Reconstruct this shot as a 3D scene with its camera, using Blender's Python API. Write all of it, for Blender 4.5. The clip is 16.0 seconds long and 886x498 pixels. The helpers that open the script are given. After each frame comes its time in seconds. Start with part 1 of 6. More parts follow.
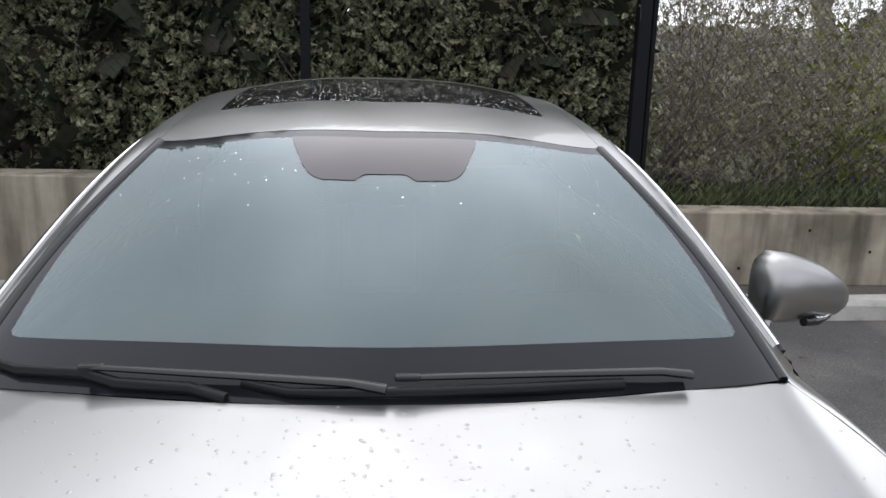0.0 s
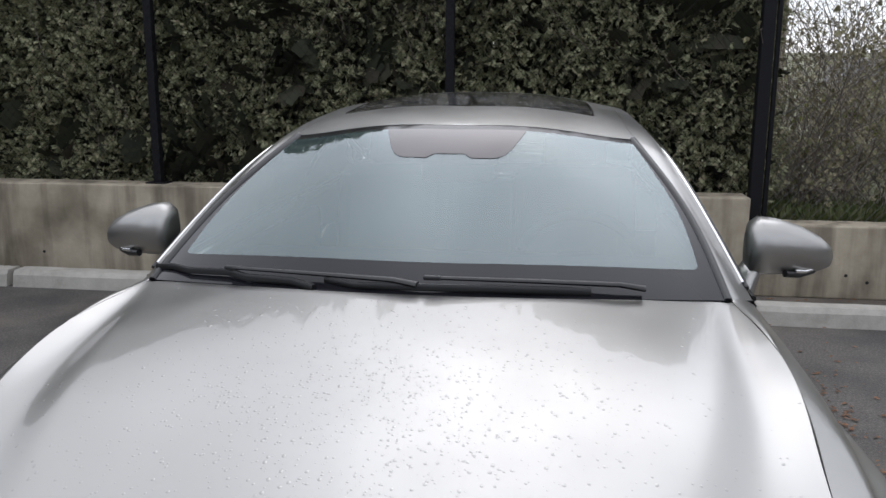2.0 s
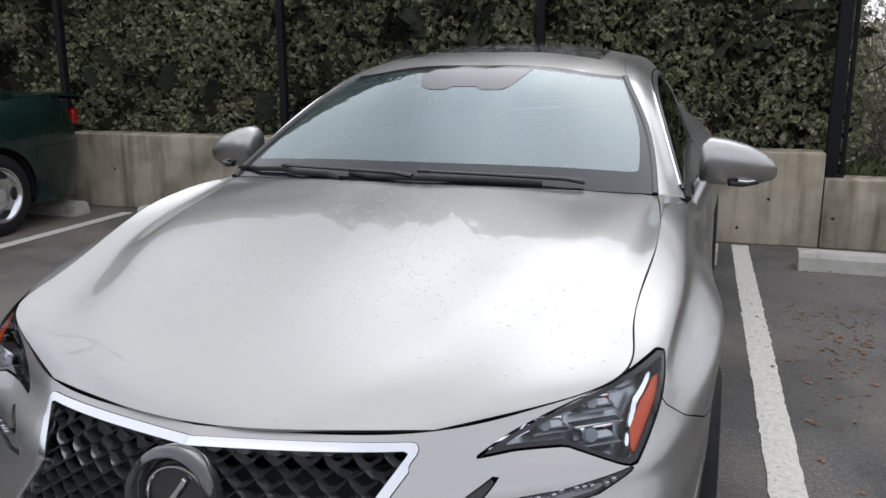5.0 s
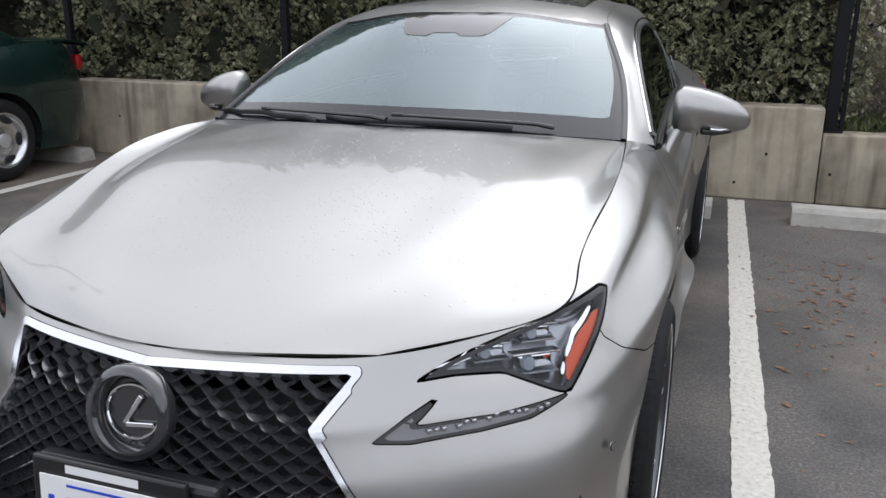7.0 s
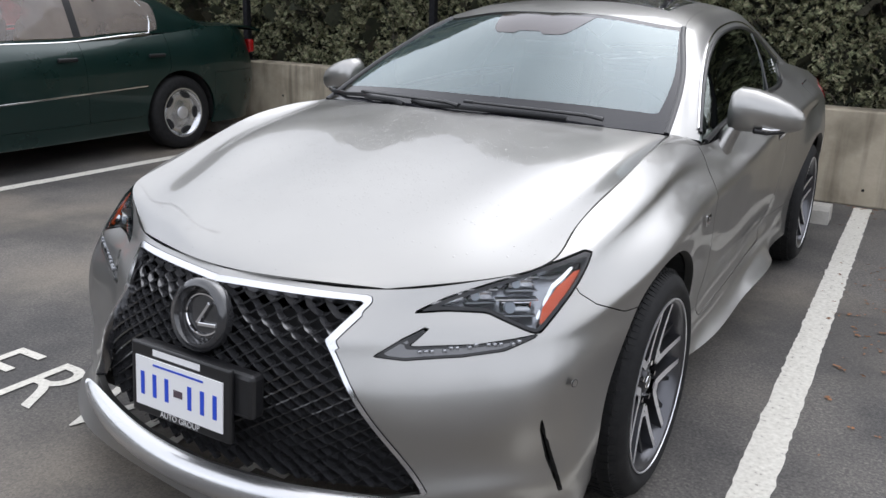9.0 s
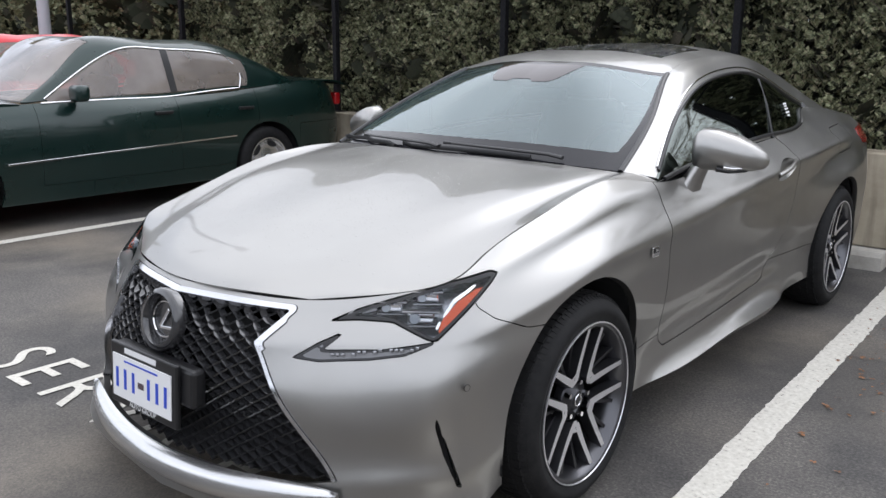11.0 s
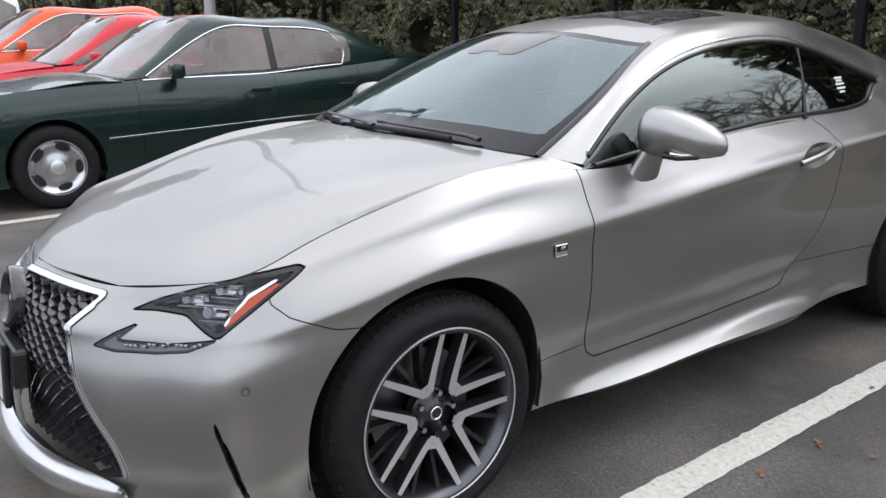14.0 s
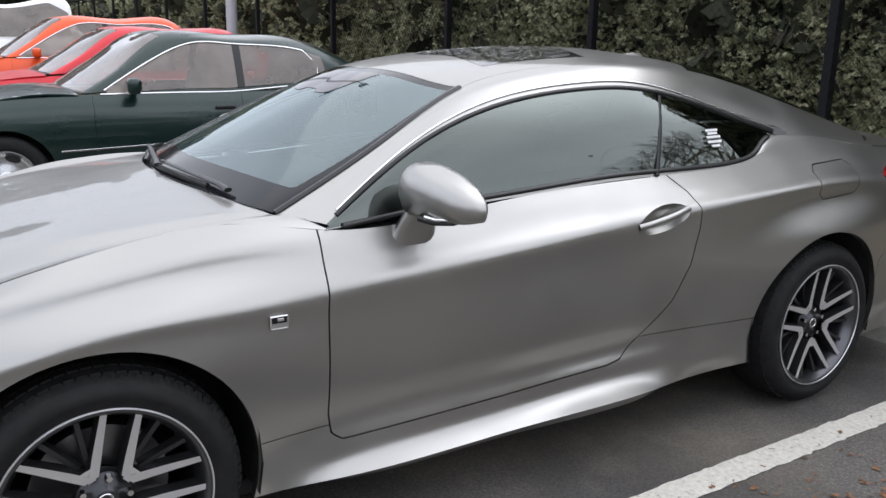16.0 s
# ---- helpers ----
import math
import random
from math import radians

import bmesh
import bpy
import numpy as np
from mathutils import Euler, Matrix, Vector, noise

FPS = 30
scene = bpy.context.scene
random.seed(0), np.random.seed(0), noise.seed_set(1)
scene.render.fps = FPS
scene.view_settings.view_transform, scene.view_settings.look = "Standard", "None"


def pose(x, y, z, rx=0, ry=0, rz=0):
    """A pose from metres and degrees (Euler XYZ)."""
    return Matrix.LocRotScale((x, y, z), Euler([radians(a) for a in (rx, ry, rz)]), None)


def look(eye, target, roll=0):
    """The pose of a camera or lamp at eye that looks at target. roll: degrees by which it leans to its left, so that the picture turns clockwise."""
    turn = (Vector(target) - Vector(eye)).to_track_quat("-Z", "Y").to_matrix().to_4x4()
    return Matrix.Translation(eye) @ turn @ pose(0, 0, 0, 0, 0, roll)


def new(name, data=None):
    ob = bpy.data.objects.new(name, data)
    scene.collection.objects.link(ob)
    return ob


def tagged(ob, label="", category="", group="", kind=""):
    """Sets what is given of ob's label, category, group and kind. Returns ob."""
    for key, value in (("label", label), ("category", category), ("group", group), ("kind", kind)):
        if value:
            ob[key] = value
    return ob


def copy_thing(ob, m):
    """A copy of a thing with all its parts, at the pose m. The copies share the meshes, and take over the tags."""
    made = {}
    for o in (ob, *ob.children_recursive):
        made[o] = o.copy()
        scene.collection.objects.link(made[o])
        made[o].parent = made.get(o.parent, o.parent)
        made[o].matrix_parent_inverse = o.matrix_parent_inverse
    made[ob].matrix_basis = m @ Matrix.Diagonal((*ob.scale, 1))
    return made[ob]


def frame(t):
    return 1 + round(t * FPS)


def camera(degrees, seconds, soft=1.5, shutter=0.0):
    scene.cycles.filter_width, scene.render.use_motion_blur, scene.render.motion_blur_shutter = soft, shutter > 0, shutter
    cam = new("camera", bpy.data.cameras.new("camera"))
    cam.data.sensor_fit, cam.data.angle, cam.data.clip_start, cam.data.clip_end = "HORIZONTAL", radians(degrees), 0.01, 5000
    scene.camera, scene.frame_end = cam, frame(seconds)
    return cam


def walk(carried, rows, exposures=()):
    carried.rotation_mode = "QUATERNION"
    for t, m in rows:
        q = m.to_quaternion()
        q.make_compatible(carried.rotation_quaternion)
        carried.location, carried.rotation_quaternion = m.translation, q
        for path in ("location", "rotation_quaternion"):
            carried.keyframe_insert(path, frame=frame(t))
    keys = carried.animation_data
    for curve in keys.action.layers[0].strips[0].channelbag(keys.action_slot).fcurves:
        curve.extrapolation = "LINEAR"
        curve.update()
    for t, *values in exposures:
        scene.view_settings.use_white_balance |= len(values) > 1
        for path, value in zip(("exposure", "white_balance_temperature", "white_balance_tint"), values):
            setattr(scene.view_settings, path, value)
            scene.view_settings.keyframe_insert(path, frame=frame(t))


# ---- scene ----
cam = camera(56.0, 16.0)
PATH = [
    (0, (-0.016, -0.805, 1.518), (0.142, 1.131, 1.043), 1.6),
    (0.5, (0.075, -0.915, 1.516), (0.15, 1.034, 1.071), 2.1),
    (1, (0.11, -1.084, 1.504), (0.094, 0.876, 1.104), 2.7),
    (1.5, (0.164, -1.268, 1.498), (0.066, 0.69, 1.103), 1.8),
    (2, (0.298, -1.4, 1.457), (0.033, 0.542, 1.059), 0.2),
    (2.5, (0.436, -1.57, 1.453), (0.095, 0.361, 1.059), 0.1),
    (3, (0.523, -1.716, 1.425), (0.198, 0.227, 1.081), 1.4),
    (3.5, (0.6, -1.887, 1.394), (0.221, 0.043, 1.034), 1.0),
    (4, (0.698, -1.943, 1.384), (0.222, -0.042, 0.986), 0.3),
    (6.3, (0.951, -1.953, 1.337), (0.315, -0.129, 0.816), -0.5),
    (6.5, (0.964, -1.966, 1.338), (0.336, -0.144, 0.801), -0.4),
    (7, (0.987, -1.977, 1.338), (0.363, -0.16, 0.783), 0.3),
    (7.5, (1.064, -2.007, 1.342), (0.348, -0.219, 0.806), 0.4),
    (8, (1.152, -2.037, 1.35), (0.306, -0.302, 0.827), 0.1),
    (8.5, (1.279, -2.141, 1.367), (0.365, -0.453, 0.804), 1.0),
    (8.7, (1.344, -2.178, 1.373), (0.411, -0.508, 0.791), 1.3),
    (10.8, (1.996, -2.097, 1.367), (0.765, -0.588, 0.911), 0.4),
    (11, (2.034, -2.09, 1.371), (0.8, -0.586, 0.906), 0.4),
    (11.5, (2.157, -1.984, 1.352), (0.894, -0.493, 0.925), 0.8),
    (12, (2.276, -1.833, 1.366), (0.944, -0.401, 0.947), -0.3),
    (12.5, (2.387, -1.802, 1.36), (0.977, -0.455, 0.916), -1.2),
    (13, (2.498, -1.652, 1.36), (1.023, -0.375, 0.92), -0.1),
    (13.5, (2.559, -1.424, 1.369), (1.017, -0.243, 0.893), 0.0),
    (14, (2.533, -1.214, 1.352), (0.981, -0.064, 0.834), -0.7),
    (14.5, (2.589, -0.953, 1.381), (1.037, 0.227, 0.931), -0.8),
    (15, (2.725, -0.715, 1.39), (1.125, 0.406, 0.962), 0.6),
    (15.5, (2.741, -0.498, 1.38), (1.095, 0.539, 0.915), 1.7),
    (16, (2.803, -0.265, 1.427), (1.153, 0.756, 0.941), 1.1),
]
walk(cam, [(t, look(eye, target, roll)) for t, eye, target, roll in PATH],
     exposures=[(0.0, 0.66), (2.5, 0.52), (4.0, 0.60), (6.5, 0.84), (8.0, 0.94), (12.0, 1.00), (16.0, 0.96)])

# ---------------- world, sun ----------------
SUN_EL, SUN_AZ = 45.0, 3.0          # sun stands beyond the hedge, a little to +x
world = bpy.data.worlds.new("world")
scene.world = world
world.use_nodes = True
wn = world.node_tree.nodes
wl = world.node_tree.links
wn.clear()
w_out = wn.new("ShaderNodeOutputWorld")
w_bg = wn.new("ShaderNodeBackground")
w_sky = wn.new("ShaderNodeTexSky")
w_sky.sky_type = "NISHITA"
w_sky.sun_disc = False
w_sky.sun_elevation = radians(SUN_EL)
w_sky.sun_rotation = radians(SUN_AZ)
w_coord = wn.new("ShaderNodeTexCoord")
w_noise = wn.new("ShaderNodeTexNoise")
w_noise.inputs["Scale"].default_value = 2.2
w_noise.inputs["Detail"].default_value = 7.0
w_ramp = wn.new("ShaderNodeValToRGB")
w_ramp.color_ramp.elements[0].position = 0.30
w_ramp.color_ramp.elements[0].color = (5.3, 5.6, 6.4, 1)
w_ramp.color_ramp.elements[1].position = 0.72
w_ramp.color_ramp.elements[1].color = (9.0, 9.2, 9.9, 1)
w_mix = wn.new("ShaderNodeMix")
w_mix.data_type = "RGBA"
w_mix.inputs[0].default_value = 0.86
wl.new(w_coord.outputs["Generated"], w_noise.inputs["Vector"])
wl.new(w_noise.outputs["Fac"], w_ramp.inputs["Fac"])
wl.new(w_sky.outputs["Color"], w_mix.inputs[6])
wl.new(w_ramp.outputs["Color"], w_mix.inputs[7])
w_dir = Vector((math.sin(radians(SUN_AZ)) * math.cos(radians(SUN_EL)), math.cos(radians(SUN_AZ)) * math.cos(radians(SUN_EL)), math.sin(radians(SUN_EL))))
w_norm = wn.new("ShaderNodeVectorMath")
w_norm.operation = "NORMALIZE"
w_dot = wn.new("ShaderNodeVectorMath")
w_dot.operation = "DOT_PRODUCT"
w_dot.inputs[1].default_value = w_dir
w_glow = wn.new("ShaderNodeMapRange")            # bright veil of cloud round the hidden sun
w_glow.interpolation_type = "SMOOTHERSTEP"
w_glow.inputs["From Min"].default_value = 0.86
w_glow.inputs["From Max"].default_value = 1.0
w_glow.inputs["To Min"].default_value = 1.0
w_glow.inputs["To Max"].default_value = 1.95
w_mul = wn.new("ShaderNodeVectorMath")
w_mul.operation = "SCALE"
wl.new(w_coord.outputs["Generated"], w_norm.inputs[0])
wl.new(w_norm.outputs["Vector"], w_dot.inputs[0])
wl.new(w_dot.outputs["Value"], w_glow.inputs["Value"])
wl.new(w_mix.outputs[2], w_mul.inputs[0])
wl.new(w_glow.outputs["Result"], w_mul.inputs["Scale"])
wl.new(w_mul.outputs["Vector"], w_bg.inputs["Color"])
w_bg.inputs["Strength"].default_value = 0.118
wl.new(w_bg.outputs[0], w_out.inputs[0])

sun_data = bpy.data.lights.new("sun", "SUN")
sun_data.energy = 0.5
sun_data.angle = radians(130)
sun_data.color = (1.0, 0.955, 0.89)
sun = new("sun", sun_data)
sun.rotation_euler = (Vector((math.sin(radians(SUN_AZ)) * math.cos(radians(SUN_EL)), math.cos(radians(SUN_AZ)) * math.cos(radians(SUN_EL)), math.sin(radians(SUN_EL))))).to_track_quat("Z", "Y").to_euler()


# ---------------- materials ----------------
def mat(name, color=(0.5, 0.5, 0.5), rough=0.5, metal=0.0, **kw):
    m = bpy.data.materials.new(name)
    m.use_nodes = True
    b = m.node_tree.nodes["Principled BSDF"]
    b.inputs["Base Color"].default_value = (*color, 1)
    b.inputs["Roughness"].default_value = rough
    b.inputs["Metallic"].default_value = metal
    for k, val in kw.items():
        b.inputs[k.replace("_", " ")].default_value = val
    return m


def nodes_of(m):
    return m.node_tree.nodes, m.node_tree.links, m.node_tree.nodes["Principled BSDF"]


def textured(name, stops, scale, rough=0.8, detail=8.0, bump=0.0, bump_scale=60.0, bump_dist=0.004, metal=0.0, second=None, rough_var=0.0):
    """Noise-coloured material in object space at real size; stops: (position, colour) list; second: (scale, colour, low, high) stains."""
    m = mat(name, stops[0][1], rough, metal)
    n, l, b = nodes_of(m)
    co = n.new("ShaderNodeTexCoord")
    tx = n.new("ShaderNodeTexNoise")
    tx.inputs["Scale"].default_value = scale
    tx.inputs["Detail"].default_value = detail
    tx.inputs["Roughness"].default_value = 0.62
    rp = n.new("ShaderNodeValToRGB")
    els = rp.color_ramp.elements
    while len(els) < len(stops):
        els.new(0.5)
    for e, (p, c) in zip(els, stops):
        e.position = p
        e.color = (*c, 1)
    l.new(co.outputs["Object"], tx.inputs["Vector"])
    l.new(tx.outputs["Fac"], rp.inputs["Fac"])
    col = rp.outputs["Color"]
    if second:
        sc, c2, lo, hi = second
        t2 = n.new("ShaderNodeTexNoise")
        t2.inputs["Scale"].default_value = sc
        t2.inputs["Detail"].default_value = 5.0
        mr = n.new("ShaderNodeMapRange")
        mr.inputs["From Min"].default_value = lo
        mr.inputs["From Max"].default_value = hi
        mx = n.new("ShaderNodeMix")
        mx.data_type = "RGBA"
        mx.inputs[7].default_value = (*c2, 1)
        l.new(co.outputs["Object"], t2.inputs["Vector"])
        l.new(t2.outputs["Fac"], mr.inputs["Value"])
        l.new(mr.outputs["Result"], mx.inputs[0])
        l.new(col, mx.inputs[6])
        col = mx.outputs[2]
        if rough_var:
            mr2 = n.new("ShaderNodeMapRange")
            mr2.inputs["From Min"].default_value = lo
            mr2.inputs["From Max"].default_value = hi
            mr2.inputs["To Min"].default_value = rough
            mr2.inputs["To Max"].default_value = rough - rough_var
            l.new(t2.outputs["Fac"], mr2.inputs["Value"])
            l.new(mr2.outputs["Result"], b.inputs["Roughness"])
    l.new(col, b.inputs["Base Color"])
    if bump:
        t3 = n.new("ShaderNodeTexNoise")
        t3.inputs["Scale"].default_value = bump_scale
        t3.inputs["Detail"].default_value = 6.0
        bp = n.new("ShaderNodeBump")
        bp.inputs["Strength"].default_value = bump
        bp.inputs["Distance"].default_value = bump_dist
        l.new(co.outputs["Object"], t3.inputs["Vector"])
        l.new(t3.outputs["Fac"], bp.inputs["Height"])
        l.new(bp.outputs["Normal"], b.inputs["Normal"])
    return m


def car_paint(name, color, metal, rough, coat=1.0, flake=0.0, edge=(1, 1, 1)):
    m = mat(name, color, rough, metal)
    n, l, b = nodes_of(m)
    b.inputs["Coat Weight"].default_value = coat
    b.inputs["Coat Roughness"].default_value = 0.02
    b.inputs["Specular Tint"].default_value = (*edge, 1)
    co = n.new("ShaderNodeTexCoord")
    if flake:
        vo = n.new("ShaderNodeTexNoise")
        vo.inputs["Scale"].default_value = 900.0
        vo.inputs["Detail"].default_value = 2.0
        bp = n.new("ShaderNodeBump")
        bp.inputs["Strength"].default_value = flake
        bp.inputs["Distance"].default_value = 0.0006
        l.new(co.outputs["Object"], vo.inputs["Vector"])
        l.new(vo.outputs["Fac"], bp.inputs["Height"])
        l.new(bp.outputs["Normal"], b.inputs["Normal"])
    dust = n.new("ShaderNodeTexNoise")
    dust.inputs["Scale"].default_value = 5.0
    dust.inputs["Detail"].default_value = 8.0
    mr = n.new("ShaderNodeMapRange")
    mr.inputs["From Min"].default_value = 0.35
    mr.inputs["From Max"].default_value = 0.75
    mr.inputs["To Min"].default_value = rough - 0.03
    mr.inputs["To Max"].default_value = rough + 0.07
    l.new(co.outputs["Object"], dust.inputs["Vector"])
    l.new(dust.outputs["Fac"], mr.inputs["Value"])
    l.new(mr.outputs["Result"], b.inputs["Roughness"])
    return m


def pane_glass(name, tint, gloss_rough=0.02, ior=1.5, haze=0.0, haze_color=(.5, .58, .62), sheen=(.95, .97, 1.0)):
    """Thin window glass: tinted see-through with a Fresnel sheen."""
    m = bpy.data.materials.new(name)
    m.use_nodes = True
    n, l = m.node_tree.nodes, m.node_tree.links
    n.clear()
    out = n.new("ShaderNodeOutputMaterial")
    tr = n.new("ShaderNodeBsdfTransparent")
    tr.inputs["Color"].default_value = (*tint, 1)
    gl = n.new("ShaderNodeBsdfGlossy")
    gl.inputs["Roughness"].default_value = gloss_rough
    gl.inputs["Color"].default_value = (*sheen, 1)
    fr = n.new("ShaderNodeFresnel")
    fr.inputs["IOR"].default_value = ior
    mx = n.new("ShaderNodeMixShader")
    l.new(fr.outputs[0], mx.inputs[0])
    l.new(tr.outputs[0], mx.inputs[1])
    l.new(gl.outputs[0], mx.inputs[2])
    if haze:
        df = n.new("ShaderNodeBsdfDiffuse")
        df.inputs["Color"].default_value = (*haze_color, 1)
        m2 = n.new("ShaderNodeMixShader")
        co = n.new("ShaderNodeTexCoord")
        tx = n.new("ShaderNodeTexNoise")
        tx.inputs["Scale"].default_value = 2.5
        tx.inputs["Detail"].default_value = 4.0
        mr = n.new("ShaderNodeMapRange")
        mr.inputs["From Min"].default_value = .3
        mr.inputs["From Max"].default_value = .7
        mr.inputs["To Min"].default_value = haze * .75
        mr.inputs["To Max"].default_value = haze * 1.25
        l.new(co.outputs["Object"], tx.inputs["Vector"])
        l.new(tx.outputs["Fac"], mr.inputs["Value"])
        l.new(mr.outputs["Result"], m2.inputs[0])
        l.new(tr.outputs[0], m2.inputs[1])
        l.new(df.outputs[0], m2.inputs[2])
        l.new(m2.outputs[0], mx.inputs[1])
    l.new(mx.outputs[0], out.inputs[0])
    return m


M_SILVER = car_paint("silver_paint", (0.380, 0.374, 0.360), 0.96, 0.335, 0.5, 0.0, (.68, .68, .68))
M_GREEN = car_paint("green_paint", (0.004, 0.021, 0.018), 0.35, 0.30, 0.6)
M_RED = car_paint("red_paint", (0.60, 0.006, 0.018), 0.1, 0.35, 0.35)
M_ORANGE = car_paint("orange_paint", (0.75, 0.085, 0.010), 0.1, 0.35, 0.35)
M_BLACK = mat("black_trim", (0.012, 0.012, 0.013), 0.35)
M_MATTE = mat("matte_black", (0.010, 0.010, 0.011), 0.8)
M_GLOSSB = mat("gloss_black", (0.008, 0.008, 0.009), 0.08)
M_CHROME = mat("chrome", (0.82, 0.82, 0.83), 0.08, 1.0)
M_SURROUND = mat("surround_chrome", (0.66, 0.66, 0.68), 0.16, 1.0)
M_SATIN = mat("satin_chrome", (0.62, 0.62, 0.63), 0.28, 1.0)
M_MIRROR = mat("mirror", (0.9, 0.9, 0.9), 0.01, 1.0)
M_RUBBER = textured("tyre_rubber", [(0.3, (0.008, 0.008, 0.009)), (0.7, (0.017, 0.017, 0.017))], 30, 0.7, bump=0.2, bump_scale=200, bump_dist=0.001)
M_RUBBER.node_tree.nodes["Principled BSDF"].inputs["Specular IOR Level"].default_value = 0.22
M_RIM = mat("machined_alloy", (0.78, 0.78, 0.80), 0.36, 0.88)
M_RIMDARK = mat("dark_alloy", (0.06, 0.06, 0.065), 0.32, 0.8)
M_BARREL = mat("barrel_alloy", (0.11, 0.11, 0.118), 0.28, 0.9)
M_HUBCAP = mat("wheel_cover_alloy", (0.62, 0.63, 0.65), 0.24, 0.95)
M_BRAKE = mat("brake_steel", (0.25, 0.25, 0.26), 0.35, 1.0)
M_GLASS = pane_glass("windscreen_glass", (0.50, 0.60, 0.62), 0.012, 2.0, 0.12, (.36, .52, .55), (.80, .87, .88))
M_TINT = pane_glass("tinted_glass", (0.07, 0.085, 0.08), 0.03, 2.1, sheen=(.86, .95, .90))
M_CLEAR = pane_glass("lamp_glass", (0.96, 0.97, 0.98), 0.01, 1.35)
M_FRIT = mat("ceramic_band", (0.014, 0.014, 0.017), 0.10, 0.0, Specular_IOR_Level=0.22)
M_PATCH = mat("printed_patch", (0.030, 0.020, 0.022), 0.06)
M_AMBER = mat("amber_reflector", (0.66, 0.075, 0.004), 0.30)
M_REDLAMP = mat("red_lamp", (0.35, 0.008, 0.01), 0.12, 0.0, Coat_Weight=1.0)
M_CABIN = textured("cabin_trim", [(0.3, (0.02, 0.02, 0.022)), (0.7, (0.035, 0.035, 0.037))], 20, 0.7)
M_TAN = textured("tan_leather", [(0.3, (0.34, 0.27, 0.20)), (0.7, (0.42, 0.34, 0.26))], 12, 0.6)
M_WHITE = mat("white_plate", (0.80, 0.80, 0.80), 0.35)
M_BLUE = mat("blue_print", (0.02, 0.07, 0.55), 0.4)
M_LETTER = mat("white_print", (0.78, 0.78, 0.78), 0.5)
M_PURPLE = mat("emblem_grey", (0.16, 0.12, 0.14), 0.25, 0.5)
M_ASPHALT = textured("asphalt", [(0.30, (0.060, 0.057, 0.055)), (0.5, (0.096, 0.091, 0.087)), (0.72, (0.165, 0.157, 0.148))], 85, 0.80, detail=10, bump=0.22, bump_scale=150, bump_dist=0.005, second=(0.55, (0.150, 0.134, 0.114), 0.46, 0.62), rough_var=0.10)
# pale and dark stone chips in the worn asphalt, with damp patches
an, al, ab = nodes_of(M_ASPHALT)
chip = an.new("ShaderNodeTexVoronoi")
chip.inputs["Scale"].default_value = 170.0
chip_ramp = an.new("ShaderNodeValToRGB")
chip_ramp.color_ramp.elements[0].position, chip_ramp.color_ramp.elements[0].color = 0.15, (0.78, 0.78, 0.78, 1)
chip_ramp.color_ramp.elements[1].position, chip_ramp.color_ramp.elements[1].color = 0.92, (1.26, 1.25, 1.22, 1)
damp = an.new("ShaderNodeTexNoise")
damp.inputs["Scale"].default_value, damp.inputs["Detail"].default_value, damp.inputs["Roughness"].default_value = 0.95, 9.0, 0.58
damp_ramp = an.new("ShaderNodeValToRGB")
damp_ramp.color_ramp.elements[0].position, damp_ramp.color_ramp.elements[0].color = 0.40, (0.60, 0.60, 0.61, 1)
damp_ramp.color_ramp.elements[1].position, damp_ramp.color_ramp.elements[1].color = 0.56, (1.14, 1.11, 1.07, 1)
a_co = an.new("ShaderNodeTexCoord")
a_mul, a_mul2 = an.new("ShaderNodeVectorMath"), an.new("ShaderNodeVectorMath")
a_mul.operation = a_mul2.operation = "MULTIPLY"
a_src = ab.inputs["Base Color"].links[0].from_socket
al.new(a_co.outputs["Object"], chip.inputs["Vector"])
al.new(a_co.outputs["Object"], damp.inputs["Vector"])
al.new(chip.outputs["Color"], chip_ramp.inputs["Fac"])
al.new(damp.outputs["Fac"], damp_ramp.inputs["Fac"])
al.new(a_src, a_mul.inputs[0])
al.new(chip_ramp.outputs["Color"], a_mul.inputs[1])
al.new(a_mul.outputs["Vector"], a_mul2.inputs[0])
al.new(damp_ramp.outputs["Color"], a_mul2.inputs[1])
al.new(a_mul2.outputs["Vector"], ab.inputs["Base Color"])
M_LINE = textured("road_paint", [(0.31, (0.24, 0.225, 0.20)), (0.38, (0.54, 0.515, 0.455)), (0.7, (0.70, 0.675, 0.61))], 60, 0.75, detail=9, bump=0.5, bump_scale=150, bump_dist=0.003)
M_CONCRETE = textured("cast_concrete", [(0.25, (0.25, 0.22, 0.18)), (0.5, (0.37, 0.335, 0.28)), (0.8, (0.49, 0.45, 0.39))], 3.0, 0.85, detail=12, bump=0.35, bump_scale=45, bump_dist=0.004, second=(1.7, (0.16, 0.145, 0.115), 0.52, 0.72))
cn, cl, cb = nodes_of(M_CONCRETE)
c_co, c_map, c_tex = cn.new("ShaderNodeTexCoord"), cn.new("ShaderNodeMapping"), cn.new("ShaderNodeTexNoise")
c_map.inputs["Scale"].default_value = (5.0, 5.0, 0.55)      # run-off streaks down the face
c_tex.inputs["Scale"].default_value, c_tex.inputs["Detail"].default_value = 1.6, 8.0
c_ramp, c_mul = cn.new("ShaderNodeValToRGB"), cn.new("ShaderNodeVectorMath")
c_mul.operation = "MULTIPLY"
c_ramp.color_ramp.elements[0].position, c_ramp.color_ramp.elements[0].color = 0.36, (0.56, 0.53, 0.47, 1)
c_ramp.color_ramp.elements[1].position, c_ramp.color_ramp.elements[1].color = 0.56, (1.12, 1.08, 0.98, 1)
c_src = cb.inputs["Base Color"].links[0].from_socket
cl.new(c_co.outputs["Object"], c_map.inputs["Vector"])
